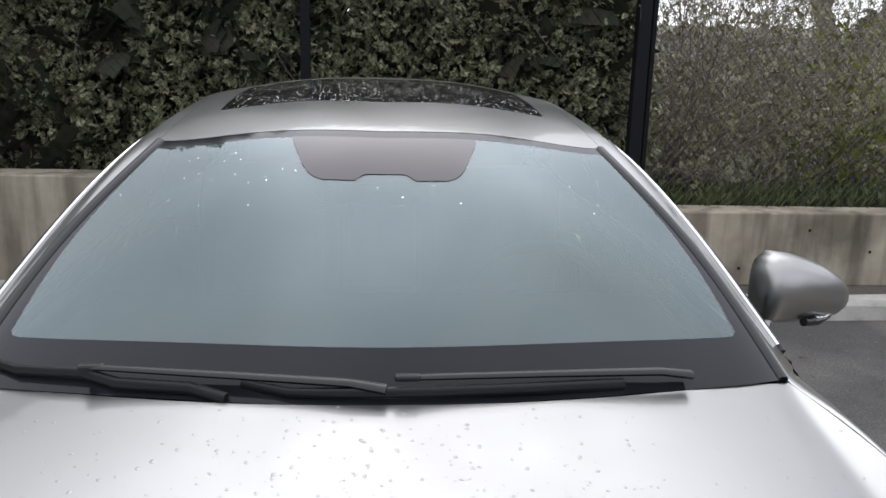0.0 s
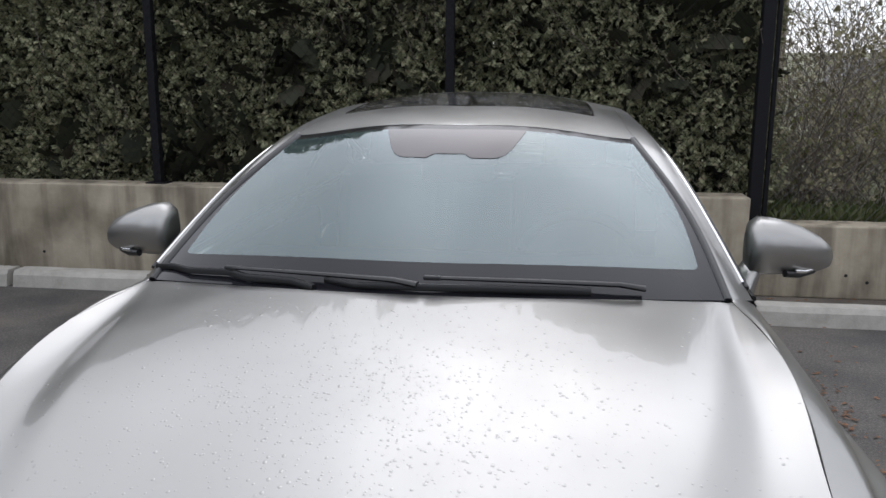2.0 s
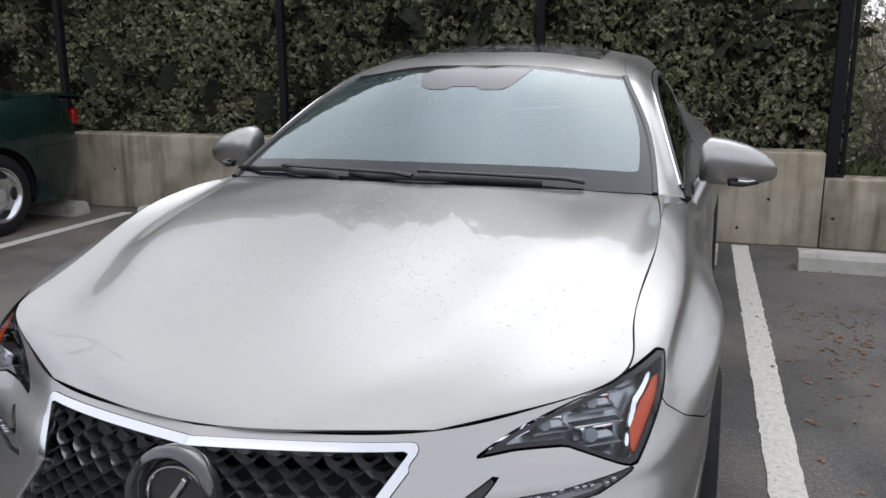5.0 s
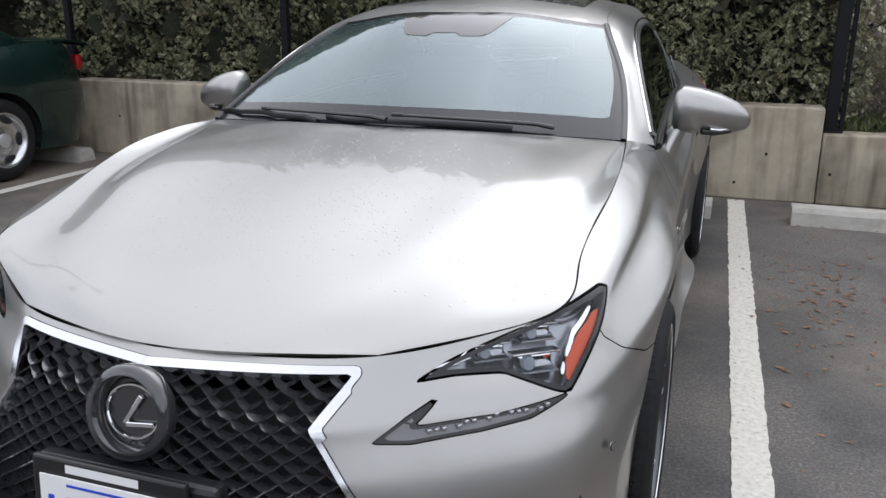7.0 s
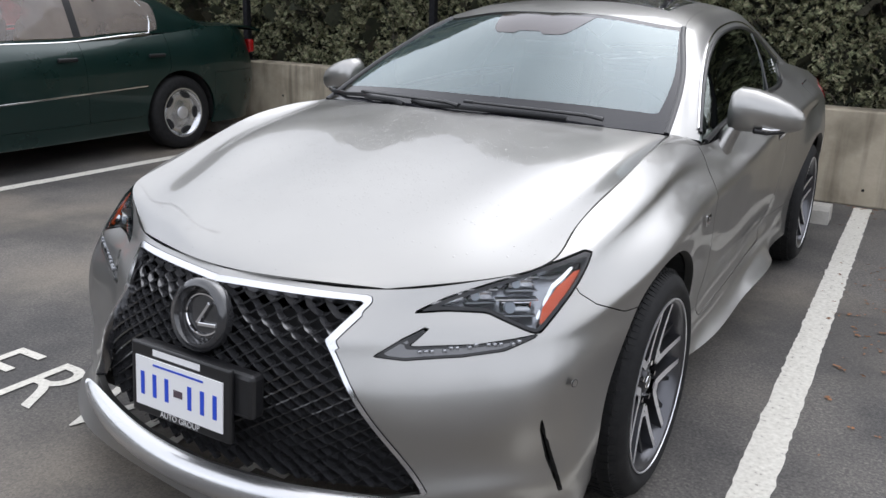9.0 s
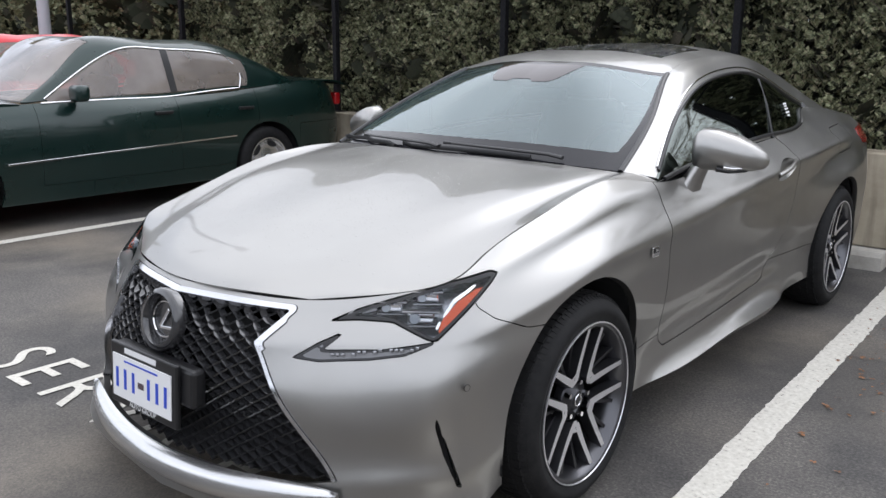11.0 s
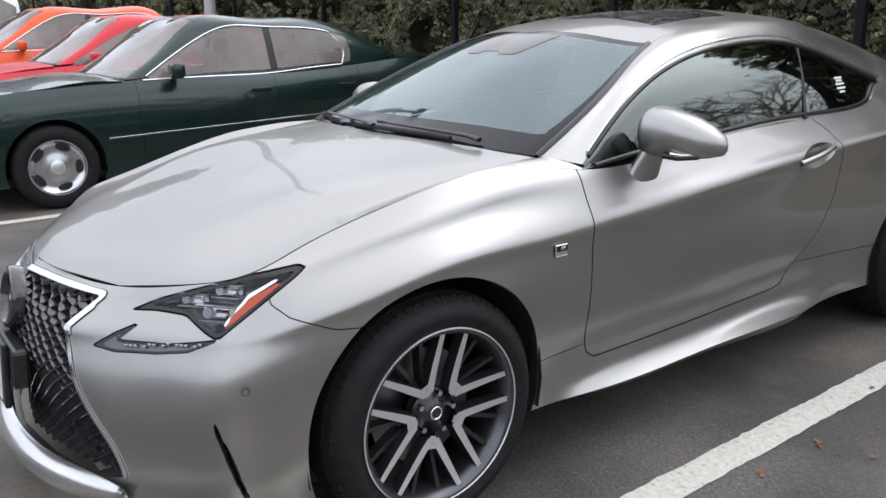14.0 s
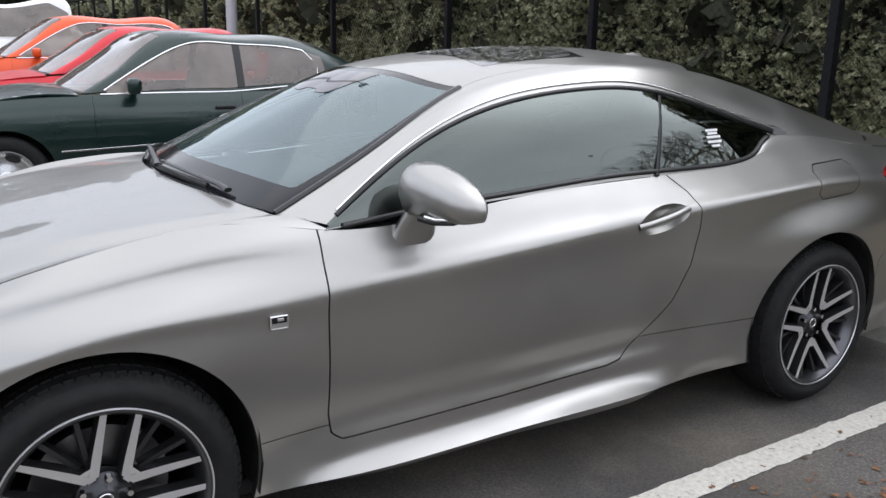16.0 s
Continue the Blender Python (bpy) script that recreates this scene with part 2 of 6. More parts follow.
cl.new(c_map.outputs["Vector"], c_tex.inputs["Vector"])
cl.new(c_tex.outputs["Fac"], c_ramp.inputs["Fac"])
cl.new(c_src, c_mul.inputs[0])
cl.new(c_ramp.outputs["Color"], c_mul.inputs[1])
cl.new(c_mul.outputs["Vector"], cb.inputs["Base Color"])
M_STOP = textured("kerb_concrete", [(0.25, (0.30, 0.285, 0.25)), (0.5, (0.42, 0.40, 0.36)), (0.8, (0.52, 0.50, 0.46))], 9.0, 0.88, detail=12, bump=0.5, bump_scale=70, bump_dist=0.004)
M_SATIN_LIP = mat("lip_silver", (0.60, 0.60, 0.60), 0.25, 0.9, Coat_Weight=0.6)
M_LAMPBACK = mat("lamp_housing", (0.34, 0.35, 0.37), 0.24, 0.9)
M_LENS = mat("projector_lens", (0.55, 0.60, 0.66), 0.03, 0.3, Coat_Weight=1.0)
M_SMOKE = mat("smoked_lens", (0.17, 0.17, 0.175), 0.25, 0.5)
M_CLEARWHITE = mat("led_cover", (0.35, 0.36, 0.38), 0.15, 0.6)
# body silver darkened, so the hollow's shade is in the colour
M_SILVERSHADE = mat("handle_cup_shade", (0.30, 0.295, 0.28), 0.32, 0.9)
M_GREYPLASTIC = textured("grey_trim_plastic", [(0.3, (.06, .06, .062)), (.7, (.13, .13, .135))], 160, .55)
M_FENCE = mat("black_fence_paint", (0.008, 0.008, 0.010), 0.65, 0.0, Specular_IOR_Level=0.2)
M_WIRE = mat("galvanised_wire", (0.10, 0.10, 0.10), 0.5, 0.6)
M_POLE = mat("grey_pole_paint", (0.42, 0.43, 0.47), 0.5)


# ---------------- mesh tools ----------------
def link_mesh(name, verts, faces, material, parent=None, label="", smooth=False, normals=None):
    me = bpy.data.meshes.new(name)
    me.from_pydata([tuple(v) for v in verts], [], faces)
    me.materials.append(material)
    if smooth:
        me.polygons.foreach_set("use_smooth", [True] * len(me.polygons))
    if normals is not None:
        me.normals_split_custom_set_from_vertices([tuple(v) for v in normals])
    ob = new(name, me)
    if parent is not None:
        ob.parent = parent
    if label:
        ob["label"] = label
    return ob


def part(name, bm, material, parent=None, label="", smooth=False):
    me = bpy.data.meshes.new(name)
    bm.normal_update()
    bm.to_mesh(me)
    bm.free()
    me.materials.append(material)
    if smooth:
        me.polygons.foreach_set("use_smooth", [True] * len(me.polygons))
        me.set_sharp_from_angle(angle=radians(65))
    ob = new(name, me)
    if parent is not None:
        ob.parent = parent
    if label:
        ob["label"] = label
    return ob


def add_box(bm, size, at=(0, 0, 0), bevel=0.0, rot=None, segs=2):
    m = Matrix.Translation(at) @ (rot.to_4x4() if rot is not None else Matrix()) @ Matrix.Diagonal((*size, 1))
    made = bmesh.ops.create_cube(bm, size=1.0, matrix=m)
    if bevel:
        es = list({e for v in made["verts"] for e in v.link_edges})
        bmesh.ops.bevel(bm, geom=es, offset=bevel, segments=segs, profile=0.5, affect="EDGES")


def box(name, size, at, material, parent=None, label="", bevel=0.004, rot=None):
    bm = bmesh.new()
    add_box(bm, size, at, bevel, rot)
    return part(name, bm, material, parent, label)


def add_cyl(bm, r1, r2, depth, at=(0, 0, 0), rot=None, segs=24, caps=True):
    m = Matrix.Translation(at) @ (rot.to_4x4() if rot is not None else Matrix())
    bmesh.ops.create_cone(bm, cap_ends=caps, segments=segs, radius1=r1, radius2=r2, depth=depth, matrix=m)


def lathe(profile, segs=64, axis="X"):
    """Turn (radius, along) profile round the axis. Returns a bmesh, closed on itself."""
    bm = bmesh.new()
    rings = []
    for r, a in profile:
        ring = []
        for k in range(segs):
            t = 2 * math.pi * k / segs
            c, s = r * math.cos(t), r * math.sin(t)
            ring.append(bm.verts.new((a, c, s) if axis == "X" else (c, s, a)))
        rings.append(ring)
    for p, q in zip(rings, rings[1:]):
        for k in range(segs):
            bm.faces.new((p[k], p[(k + 1) % segs], q[(k + 1) % segs], q[k]))
    bmesh.ops.recalc_face_normals(bm, faces=bm.faces)
    return bm


def tube(bm, pts, r, segs=6, taper=None, flat=1.0):
    """A tube of radius r along pts; taper: end radius."""
    pts = [Vector(p) for p in pts]
    rings = []
    n = len(pts)
    for i, p in enumerate(pts):
        d = (pts[min(i + 1, n - 1)] - pts[max(i - 1, 0)]).normalized()
        up = Vector((0, 0, 1)) if abs(d.z) < 0.9 else Vector((1, 0, 0))
        a = d.cross(up).normalized()
        b = a.cross(d).normalized()
        rr = r if taper is None else r + (taper - r) * i / max(1, n - 1)
        rings.append([bm.verts.new(p + a * rr * math.cos(2 * math.pi * k / segs) + b * rr * flat * math.sin(2 * math.pi * k / segs)) for k in range(segs)])
    for p, q in zip(rings, rings[1:]):
        for k in range(segs):
            bm.faces.new((p[k], p[(k + 1) % segs], q[(k + 1) % segs], q[k]))
    bm.faces.new(rings[0][::-1])
    bm.faces.new(rings[-1])


def spline(keys, pts, q):
    """Natural cubic spline through pts (n x d) at keys, sampled at q."""
    keys, pts, q = np.asarray(keys, float), np.asarray(pts, float), np.asarray(q, float)
    n = len(keys)
    h = np.diff(keys)
    a = np.zeros((n, n))
    r = np.zeros_like(pts)
    a[0, 0] = a[-1, -1] = 1
    for i in range(1, n - 1):
        a[i, i - 1], a[i, i], a[i, i + 1] = h[i - 1], 2 * (h[i - 1] + h[i]), h[i]
        r[i] = 6 * ((pts[i + 1] - pts[i]) / h[i] - (pts[i] - pts[i - 1]) / h[i - 1])
    m = np.linalg.solve(a, r)
    i = np.clip(np.searchsorted(keys, q, side="right") - 1, 0, n - 2)
    d0, d1, hh = (q - keys[i])[:, None], (keys[i + 1] - q)[:, None], h[i][:, None]
    return m[i] * d1 ** 3 / (6 * hh) + m[i + 1] * d0 ** 3 / (6 * hh) + (pts[i] / hh - m[i] * hh / 6) * d1 + (pts[i + 1] / hh - m[i + 1] * hh / 6) * d0


def curve_points(pts, n):
    pts = np.asarray(pts, float)
    k = np.concatenate([[0], np.cumsum(np.linalg.norm(np.diff(pts, axis=0), axis=1))])
    return spline(k, pts, np.linspace(0, k[-1], n))


class Sheet:
    """A smooth surface through guide curves: curves[v][u] are points; sampled as a grid of points, normals and (u, v) keys."""

    def __init__(self, curves, nu, nv, flip=False, middle=False):
        c = np.asarray(curves, float)
        last = len(c) - 1
        if middle:                      # smooth across the plane of symmetry at the last guide
            c = np.concatenate([c, c[-2:-4:-1] * np.array([-1, 1, 1])])
        V, U = c.shape[:2]
        ku = np.concatenate([[0], np.cumsum(np.linalg.norm(np.diff(c, axis=1), axis=2).mean(axis=0))])
        kv = np.concatenate([[0], np.cumsum(np.linalg.norm(np.diff(c, axis=0), axis=2).mean(axis=1))])
        qu, qv = np.linspace(0, ku[-1], nu), np.linspace(0, kv[last], nv)
        along = np.stack([spline(ku, c[v], qu) for v in range(V)])
        g = spline(kv, along.reshape(V, -1), qv).reshape(nv, nu, 3)
        du, dv = np.gradient(g, axis=1), np.gradient(g, axis=0)
        nr = np.cross(du, dv)
        nr /= np.maximum(np.linalg.norm(nr, axis=2, keepdims=True), 1e-9)
        if flip:
            nr = -nr
        if middle:
            nr[-1, :, 0] = 0.0
            nr[-1] /= np.linalg.norm(nr[-1], axis=1, keepdims=True)
        uk = np.interp(qu, ku, np.arange(U))
        vk = np.interp(qv, kv, np.arange(V))
        self.g, self.n, self.flip = g, nr, flip
        self.data = np.concatenate([g, nr, np.broadcast_to(uk[None, :, None], (nv, nu, 1)), np.broadcast_to(vk[:, None, None], (nv, nu, 1))], axis=2)

    def polys(self):
        d = self.data
        out = []
        for j in range(d.shape[0] - 1):
            for i in range(d.shape[1] - 1):
                q = [d[j, i], d[j, i + 1], d[j + 1, i + 1], d[j + 1, i]]
                out.append(np.array(q[::-1] if self.flip else q))
        return out


def clip_poly(p, f):
    out = []
    n = len(p)
    for i in range(n):
        a, b, fa, fb = p[i], p[(i + 1) % n], f[i], f[(i + 1) % n]
        if fa >= 0:
            out.append(a)
        if (fa >= 0) != (fb >= 0):
            out.append(a + (b - a) * (fa / (fa - fb)))
    return np.array(out) if len(out) > 2 else None


def cut(polys, func, gap=0.0015):
    """Split polygons by func (positive inside, metres), leaving a gap between the two sides."""
    if not polys:
        return [], []
    sizes = [len(p) for p in polys]
    f = func(np.concatenate(polys))
    inside, outside, k = [], [], 0
    for p, s in zip(polys, sizes):
        v = f[k:k + s]
        k += s
        lo, hi = v.min(), v.max()
        if lo >= gap:
            inside.append(p)
        elif hi <= -gap:
            outside.append(p)
        else:
            a, b = clip_poly(p, v - gap), clip_poly(p, -v - gap)
            if a is not None:
                inside.append(a)
            if b is not None:
                outside.append(b)
    return inside, outside


def region(poly2, proj):
    """Signed distance (positive inside) to a closed outline in a projection of the points."""
    a = np.asarray(poly2, float)
    b = np.roll(a, -1, axis=0)

    def f(d):
        q = proj(d)
        best = np.full(len(q), 1e9)
        odd = np.zeros(len(q), bool)
        for p0, p1 in zip(a, b):
            e = p1 - p0
            w = q - p0
            t = np.clip((w @ e) / max(e @ e, 1e-12), 0, 1)
            best = np.minimum(best, np.linalg.norm(w - t[:, None] * e, axis=1))
            c = (p0[1] > q[:, 1]) != (p1[1] > q[:, 1])
            with np.errstate(divide="ignore", invalid="ignore"):
                xx = p0[0] + (q[:, 1] - p0[1]) * e[0] / (e[1] if e[1] else 1e-12)
            odd ^= c & (q[:, 0] < xx)
        return np.where(odd, best, -best)
    return f


def mirrored(polys):
    out = []
    for p in polys:
        q = p[::-1].copy()
        q[:, 0] *= -1
        q[:, 3] *= -1
        out.append(q)
    return out


def panel(name, polys, material, parent, label="", lip=0.010, offset=0.0):
    """One body panel from polygons, smooth by its surface's own normals, its rim turned inwards by lip."""
    index, verts, norms, faces = {}, [], [], []
    for p in polys:
        f = []
        for v in p:
            k = (round(v[0] * 20000), round(v[1] * 20000), round(v[2] * 20000))
            if k not in index:
                index[k] = len(verts)
                nn = v[3:6] / max(np.linalg.norm(v[3:6]), 1e-9)
                verts.append(v[:3] + nn * offset)
                norms.append(nn)
            if index[k] not in f:
                f.append(index[k])
        if len(f) > 2:
            faces.append(f)
    if lip:
        edges = {}
        for f in faces:
            for a, b in zip(f, f[1:] + f[:1]):
                edges[(a, b)] = edges.get((a, b), 0) + 1
        for (a, b) in list(edges):
            if (b, a) not in edges:
                i = len(verts)
                va, vb = verts[a], verts[b]
                side = np.cross(vb - va, norms[a])
                side = side / max(np.linalg.norm(side), 1e-9)
                verts += [va, vb, vb - norms[b] * lip, va - norms[a] * lip]
                norms += [side] * 4
                faces.append([i + 1, i, i + 3, i + 2])
    return link_mesh(name, verts, faces, material, parent, label, True, norms)


def shifted(polys, m):
    r = np.array(m.to_3x3())
    t = np.array(m.translation)
    out = []
    for p in polys:
        q = p.copy()
        q[:, :3] = p[:, :3] @ r.T + t
        q[:, 3:6] = p[:, 3:6] @ r.T
        out.append(q)
    return out


def thing(name, label, category, at=None, group="", kind=""):
    e = new(name)
    e.empty_display_size = 0.2
    if at is not None:
        e.matrix_basis = at
    return tagged(e, label, category, group, kind)


def rim_of(polys):
    """The boundary edges of a set of polygons, as pairs of points."""
    edges = {}
    for p in polys:
        ks = [tuple(np.round(v[:3] * 20000).astype(int)) for v in p]
        for a, b, va, vb in zip(ks, ks[1:] + ks[:1], p, np.roll(p, -1, axis=0)):
            if a != b:
                edges[(a, b)] = (va, vb)
    return [e for k, e in edges.items() if (k[1], k[0]) not in edges]


# ---------------- ground, wall, fence ----------------
WALL_Y = 4.42
ground = link_mesh("ground", [(-60, -60, 0), (60, -60, 0), (60, WALL_Y + 0.1, 0), (-60, WALL_Y + 0.1, 0)], [(0, 1, 2, 3)], M_ASPHALT)
tagged(ground, "worn damp grey asphalt car park with stains", "asphalt", kind="structure")


# ---------------- the silver coupe ----------------
def plan_xz(d):
    return d[:, [0, 2]]


def plan_xy(d):
    return d[:, [0, 1]]


def plan_yz(d):
    return d[:, [1, 2]]


def plan_pz(d):
    """Seen from the front corner: (x + y) / sqrt 2 and height."""
    return np.stack([(d[:, 0] + d[:, 1]) * 0.70711, d[:, 2]], axis=1)


# guide rings of the lower body, from the nose's middle round the flank to the tail's middle
RING_BOTTOM = [(0, -.905, .135), (.49, -.835, .14), (.705, -.730, .15), (.845, -.570, .170), (.835, -.37, .20), (.86, 0, .2), (.832, .38, .222), (.866, .62, .232), (.882, 1.2, .243), (.878, 1.8, .250), (.845, 2.36, .235), (.86, 2.73, .22), (.84, 3.1, .22), (.74, 3.55, .22), (0, 3.74, .24)]
RING_SILL = [(0, -.888, .27), (.45, -.80, .28), (.68, -.675, .30), (.815, -.545, .32), (.858, -.36, .34), (.880, 0, .35), (.836, .38, .345), (.830, .62, .352), (.822, 1.2, .360), (.818, 1.8, .372), (.846, 2.36, .36), (.87, 2.73, .36), (.86, 3.1, .35), (.76, 3.55, .35), (0, 3.78, .35)]
RING_LOW = [(0, -.888, .42), (.42, -.81, .42), (.66, -.68, .42), (.81, -.555, .45), (.864, -.33, .47), (.893, 0, .50), (.857, .38, .48), (.845, .62, .475), (.836, 1.2, .48), (.832, 1.8, .49), (.858, 2.36, .52), (.885, 2.73, .52), (.87, 3.1, .52), (.77, 3.55, .5), (0, 3.80, .5)]
RING_MID = [(0, -.882, .53), (.40, -.80, .53), (.635, -.665, .55), (.80, -.55, .575), (.865, -.33, .60), (.900, 0, .66), (.873, .38, .65), (.858, .62, .64), (.850, 1.2, .66), (.843, 1.8, .69), (.863, 2.36, .72), (.888, 2.73, .75), (.873, 3.1, .73), (.77, 3.55, .68), (0, 3.80, .68)]
RING_CREASE = [(0, -.855, .62), (.385, -.765, .625), (.62, -.625, .640), (.778, -.52, .655), (.852, -.33, .69), (.892, 0, .765), (.868, .38, .772), (.862, .62, .778), (.862, 1.2, .820), (.852, 1.8, .862), (.852, 2.36, .898), (.850, 2.73, .918), (.835, 3.1, .91), (.75, 3.55, .86), (0, 3.78, .83)]
RING_UPPER = [(0, -.812, .690), (.40, -.70, .690), (.615, -.565, .703), (.752, -.465, .735), (.790, -.33, .774), (.812, 0, .835), (.803, .38, .872), (.815, .62, .868), (.808, 1.2, .893), (.802, 1.8, .924), (.788, 2.36, .952), (.760, 2.73, .992), (.765, 3.1, .985), (.70, 3.55, .95), (0, 3.76, .95)]
RING_TOP = [(0, -.775, .722), (.415, -.668, .720), (.60, -.545, .745), (.715, -.445, .780), (.716, -.30, .826), (.732, 0, .910), (.738, .385, .957), (.778, .60, .928), (.768, 1.2, .955), (.754, 1.8, .982), (.728, 2.36, 1.006), (.675, 2.73, 1.068), (.705, 3.1, 1.03), (.65, 3.55, 1.0), (0, 3.70, 1.04)]


# one more station where the flared skirt ends before the rear wheel
for ring in (RING_BOTTOM, RING_SILL, RING_LOW, RING_MID, RING_CREASE, RING_UPPER, RING_TOP):
    ring.insert(10, tuple(float(v) for v in spline(range(15), ring, [9.33])[0]))
RING_BOTTOM[9], RING_BOTTOM[10] = (.880, 1.80, .247), (.836, 1.985, .232)
RING_SILL[10] = (.829, 1.985, .372)
RING_FLUTE = [tuple((p + q) / 2 for p, q in zip(a, b)) for a, b in zip(RING_UPPER, RING_TOP)]
RING_FLUTE[4:8] = [(.774, -.31, .805), (.799, 0, .866), (.791, .385, .909), (.797, .61, .903)]
RING_HOLLOW = [tuple(p + (q - p) * .3 for p, q in zip(a, b)) for a, b in zip(RING_CREASE, RING_MID)]
RING_HOLLOW[11:13] = [(.849, 2.36, .852), (.847, 2.73, .872)]


def toward(a, b, k):
    return [tuple(p + (q - p) * k for p, q in zip(u, v)) for u, v in zip(a, b)]


# tight pairs of guides keep the shoulder crease and the sill's hollow crisp
RING_SKIRT = toward(RING_SILL, RING_BOTTOM, .55)
RING_SKIRT[2:4] = [(a[0] + (b[0] - a[0]) * .2, a[1] + (b[1] - a[1]) * .2, c[2]) for a, b, c in zip(RING_SILL[2:4], RING_BOTTOM[2:4], RING_SKIRT[2:4])]
RING_SKIRT[6:10] = [(a[0] + (b[0] - a[0]) * .22, c[1], c[2] - .006) for a, b, c in zip(RING_SILL[6:10], RING_BOTTOM[6:10], RING_SKIRT[6:10])]
belt = Sheet([RING_BOTTOM, RING_SKIRT, toward(RING_SILL, RING_BOTTOM, .12), toward(RING_SILL, RING_LOW, .10), RING_LOW, RING_MID, RING_HOLLOW, toward(RING_CREASE, RING_HOLLOW, .14), toward(RING_CREASE, RING_UPPER, .08), toward(RING_CREASE, RING_UPPER, .5), RING_UPPER, toward(RING_FLUTE, RING_UPPER, .2), toward(RING_FLUTE, RING_TOP, .14), RING_TOP], 440, 100)

HOOD_MID = [(0, -.773, .726), (0, -.57, .812), (0, -.29, .882), (0, 0, .938), (0, .352, .993)]
HOOD_A = [(.17, -.752, .727), (.27, -.54, .808), (.32, -.28, .872), (.34, 0, .932), (.35, .388, .988)]
HOOD_B = [(.30, -.712, .7255), (.435, -.49, .806), (.495, -.28, .866), (.568, 0, .926), (.630, .474, .9715)]
HOOD_C = [(.36, -.690, .7245), (.560, -.465, .788), (.592, -.29, .836), (.648, 0, .901), (.682, .490, .9655)]
top_row = belt.data[-1]
hood_keys = [1, 2, 3, 3.5, 4, 4.5, 5, 5.5, 6]
HOOD_EDGE = [tuple(np.array([np.interp(k, top_row[:, 6], top_row[:, c]) for c in range(3)]) + np.array([-.0035, .0, .002])) for k in hood_keys]
HOOD_C, HOOD_B, HOOD_A, HOOD_MID = [[tuple(p) for p in spline([1, 3, 4, 5, 6], c, np.array(hood_keys, float))] for c in (HOOD_C, HOOD_B, HOOD_A, HOOD_MID)]
HOOD_EDGE[-1:] = [(.700, .498, .9645)]
hood = Sheet([HOOD_EDGE, HOOD_C, toward(HOOD_B, HOOD_C, .10), toward(HOOD_B, HOOD_A, .04), HOOD_A, HOOD_MID], 80, 76, middle=True)

GLASS_LOW = [(.784, .612, .927), (.770, .98, .949), (.760, 1.35, .965), (.752, 1.72, .982), (.712, 2.40, .998), (.650, 2.60, 1.083), (.72, 3.2, 1.01)]
GLASS_MID = [(.780, .618, .933), (.735, .97, 1.045), (.705, 1.33, 1.112), (.692, 1.67, 1.137), (.676, 2.24, 1.128), (.648, 2.605, 1.091), (.71, 3.2, 1.02)]
GLASS_TOP = [(.773, .620, .940), (.684, .955, 1.132), (.627, 1.30, 1.240), (.606, 1.62, 1.277), (.618, 2.09, 1.240), (.643, 2.615, 1.100), (.68, 3.2, 1.03)]
RAIL = [(.742, .565, .953), (.652, .90, 1.140), (.574, 1.25, 1.283), (.546, 1.65, 1.334), (.560, 2.12, 1.308), (.597, 2.72, 1.153), (.60, 3.3, 1.035)]
ROOF_EDGE = [(.700, .51, .966), (.635, .86, 1.135), (.530, 1.20, 1.283), (.500, 1.52, 1.342), (.485, 2.2, 1.341), (.50, 2.80, 1.210), (.53, 3.38, 1.048)]
ROOF_IN = [(.38, .405, .985), (.34, .77, 1.163), (.28, 1.125, 1.315), (.272, 1.50, 1.378), (.26, 2.2, 1.381), (.26, 2.80, 1.252), (.28, 3.42, 1.062)]
ROOF_MID = [(0, .355, .990), (0, .735, 1.172), (0, 1.10, 1.324), (0, 1.49, 1.388), (0, 2.2, 1.394), (0, 2.80, 1.262), (0, 3.44, 1.065)]
cabin = Sheet([GLASS_LOW, GLASS_MID, GLASS_TOP, RAIL, ROOF_EDGE, ROOF_IN, ROOF_MID], 190, 90, middle=True)

coupe = thing("coupe", "clean metallic silver two-door sports coupe with rain drops on its bonnet", "car")


def both(name, polys, material, label="", lip=0.010, offset=0.0, parent=None):
    """The panel on either flank, as two parts."""
    made = [panel(name, polys, material, parent or coupe, label, lip, offset), panel(name, mirrored(polys), material, parent or coupe, label, lip, offset)]
    return made


def whole(name, polys, material, label="", lip=0.010, offset=0.0, parent=None):
    """A panel across the middle, as one part."""
    return panel(name, polys + mirrored(polys), material, parent or coupe, label, lip, offset)


HUBS = ((0.0, 0.335), (2.73, 0.335))
ARCH = 0.388
flank = belt.polys()
for hy, hz in HUBS:
    flank, _ = cut(flank, lambda d: np.hypot(d[:, 1] - hy, d[:, 2] - hz) - ARCH, 0.0)

GRILLE = [(-.2, .697), (.380, .694), (.328, .616), (.570, .277), (.50, .262), (.25, .246), (-.2, .240)]
f_grille = region(GRILLE, plan_xz)
front_only = lambda f: (lambda d: np.where(d[:, 1] < -.30, f(d), -1.0))
chrome_band, flank = cut(flank, front_only(lambda d: np.minimum(f_grille(d) + np.where(d[:, 2] > .672, .0125, np.where(d[:, 2] > .60, .019, .010)), d[:, 2] - .275)), 0.0008)
opening, chrome_band = cut(chrome_band, front_only(f_grille), 0.0)
opening_low, flank = cut(flank, front_only(f_grille), 0.0)
LAMP = [(-.126, .677), (-.05, .708), (.055, .740), (.182, .778), (.300, .798), (.318, .792), (.300, .774), (.141, .648), (.118, .652), (.035, .682), (-.055, .682)]
lamp_cover, flank = cut(flank, front_only(region(LAMP, plan_pz)), 0.002)
DRL = [(-.230, .588), (-.160, .628), (-.105, .651), (-.098, .649), (-.150, .611), (.0, .621), (.138, .648), (.140, .645), (.06, .611), (-.03, .594), (-.16, .582)]
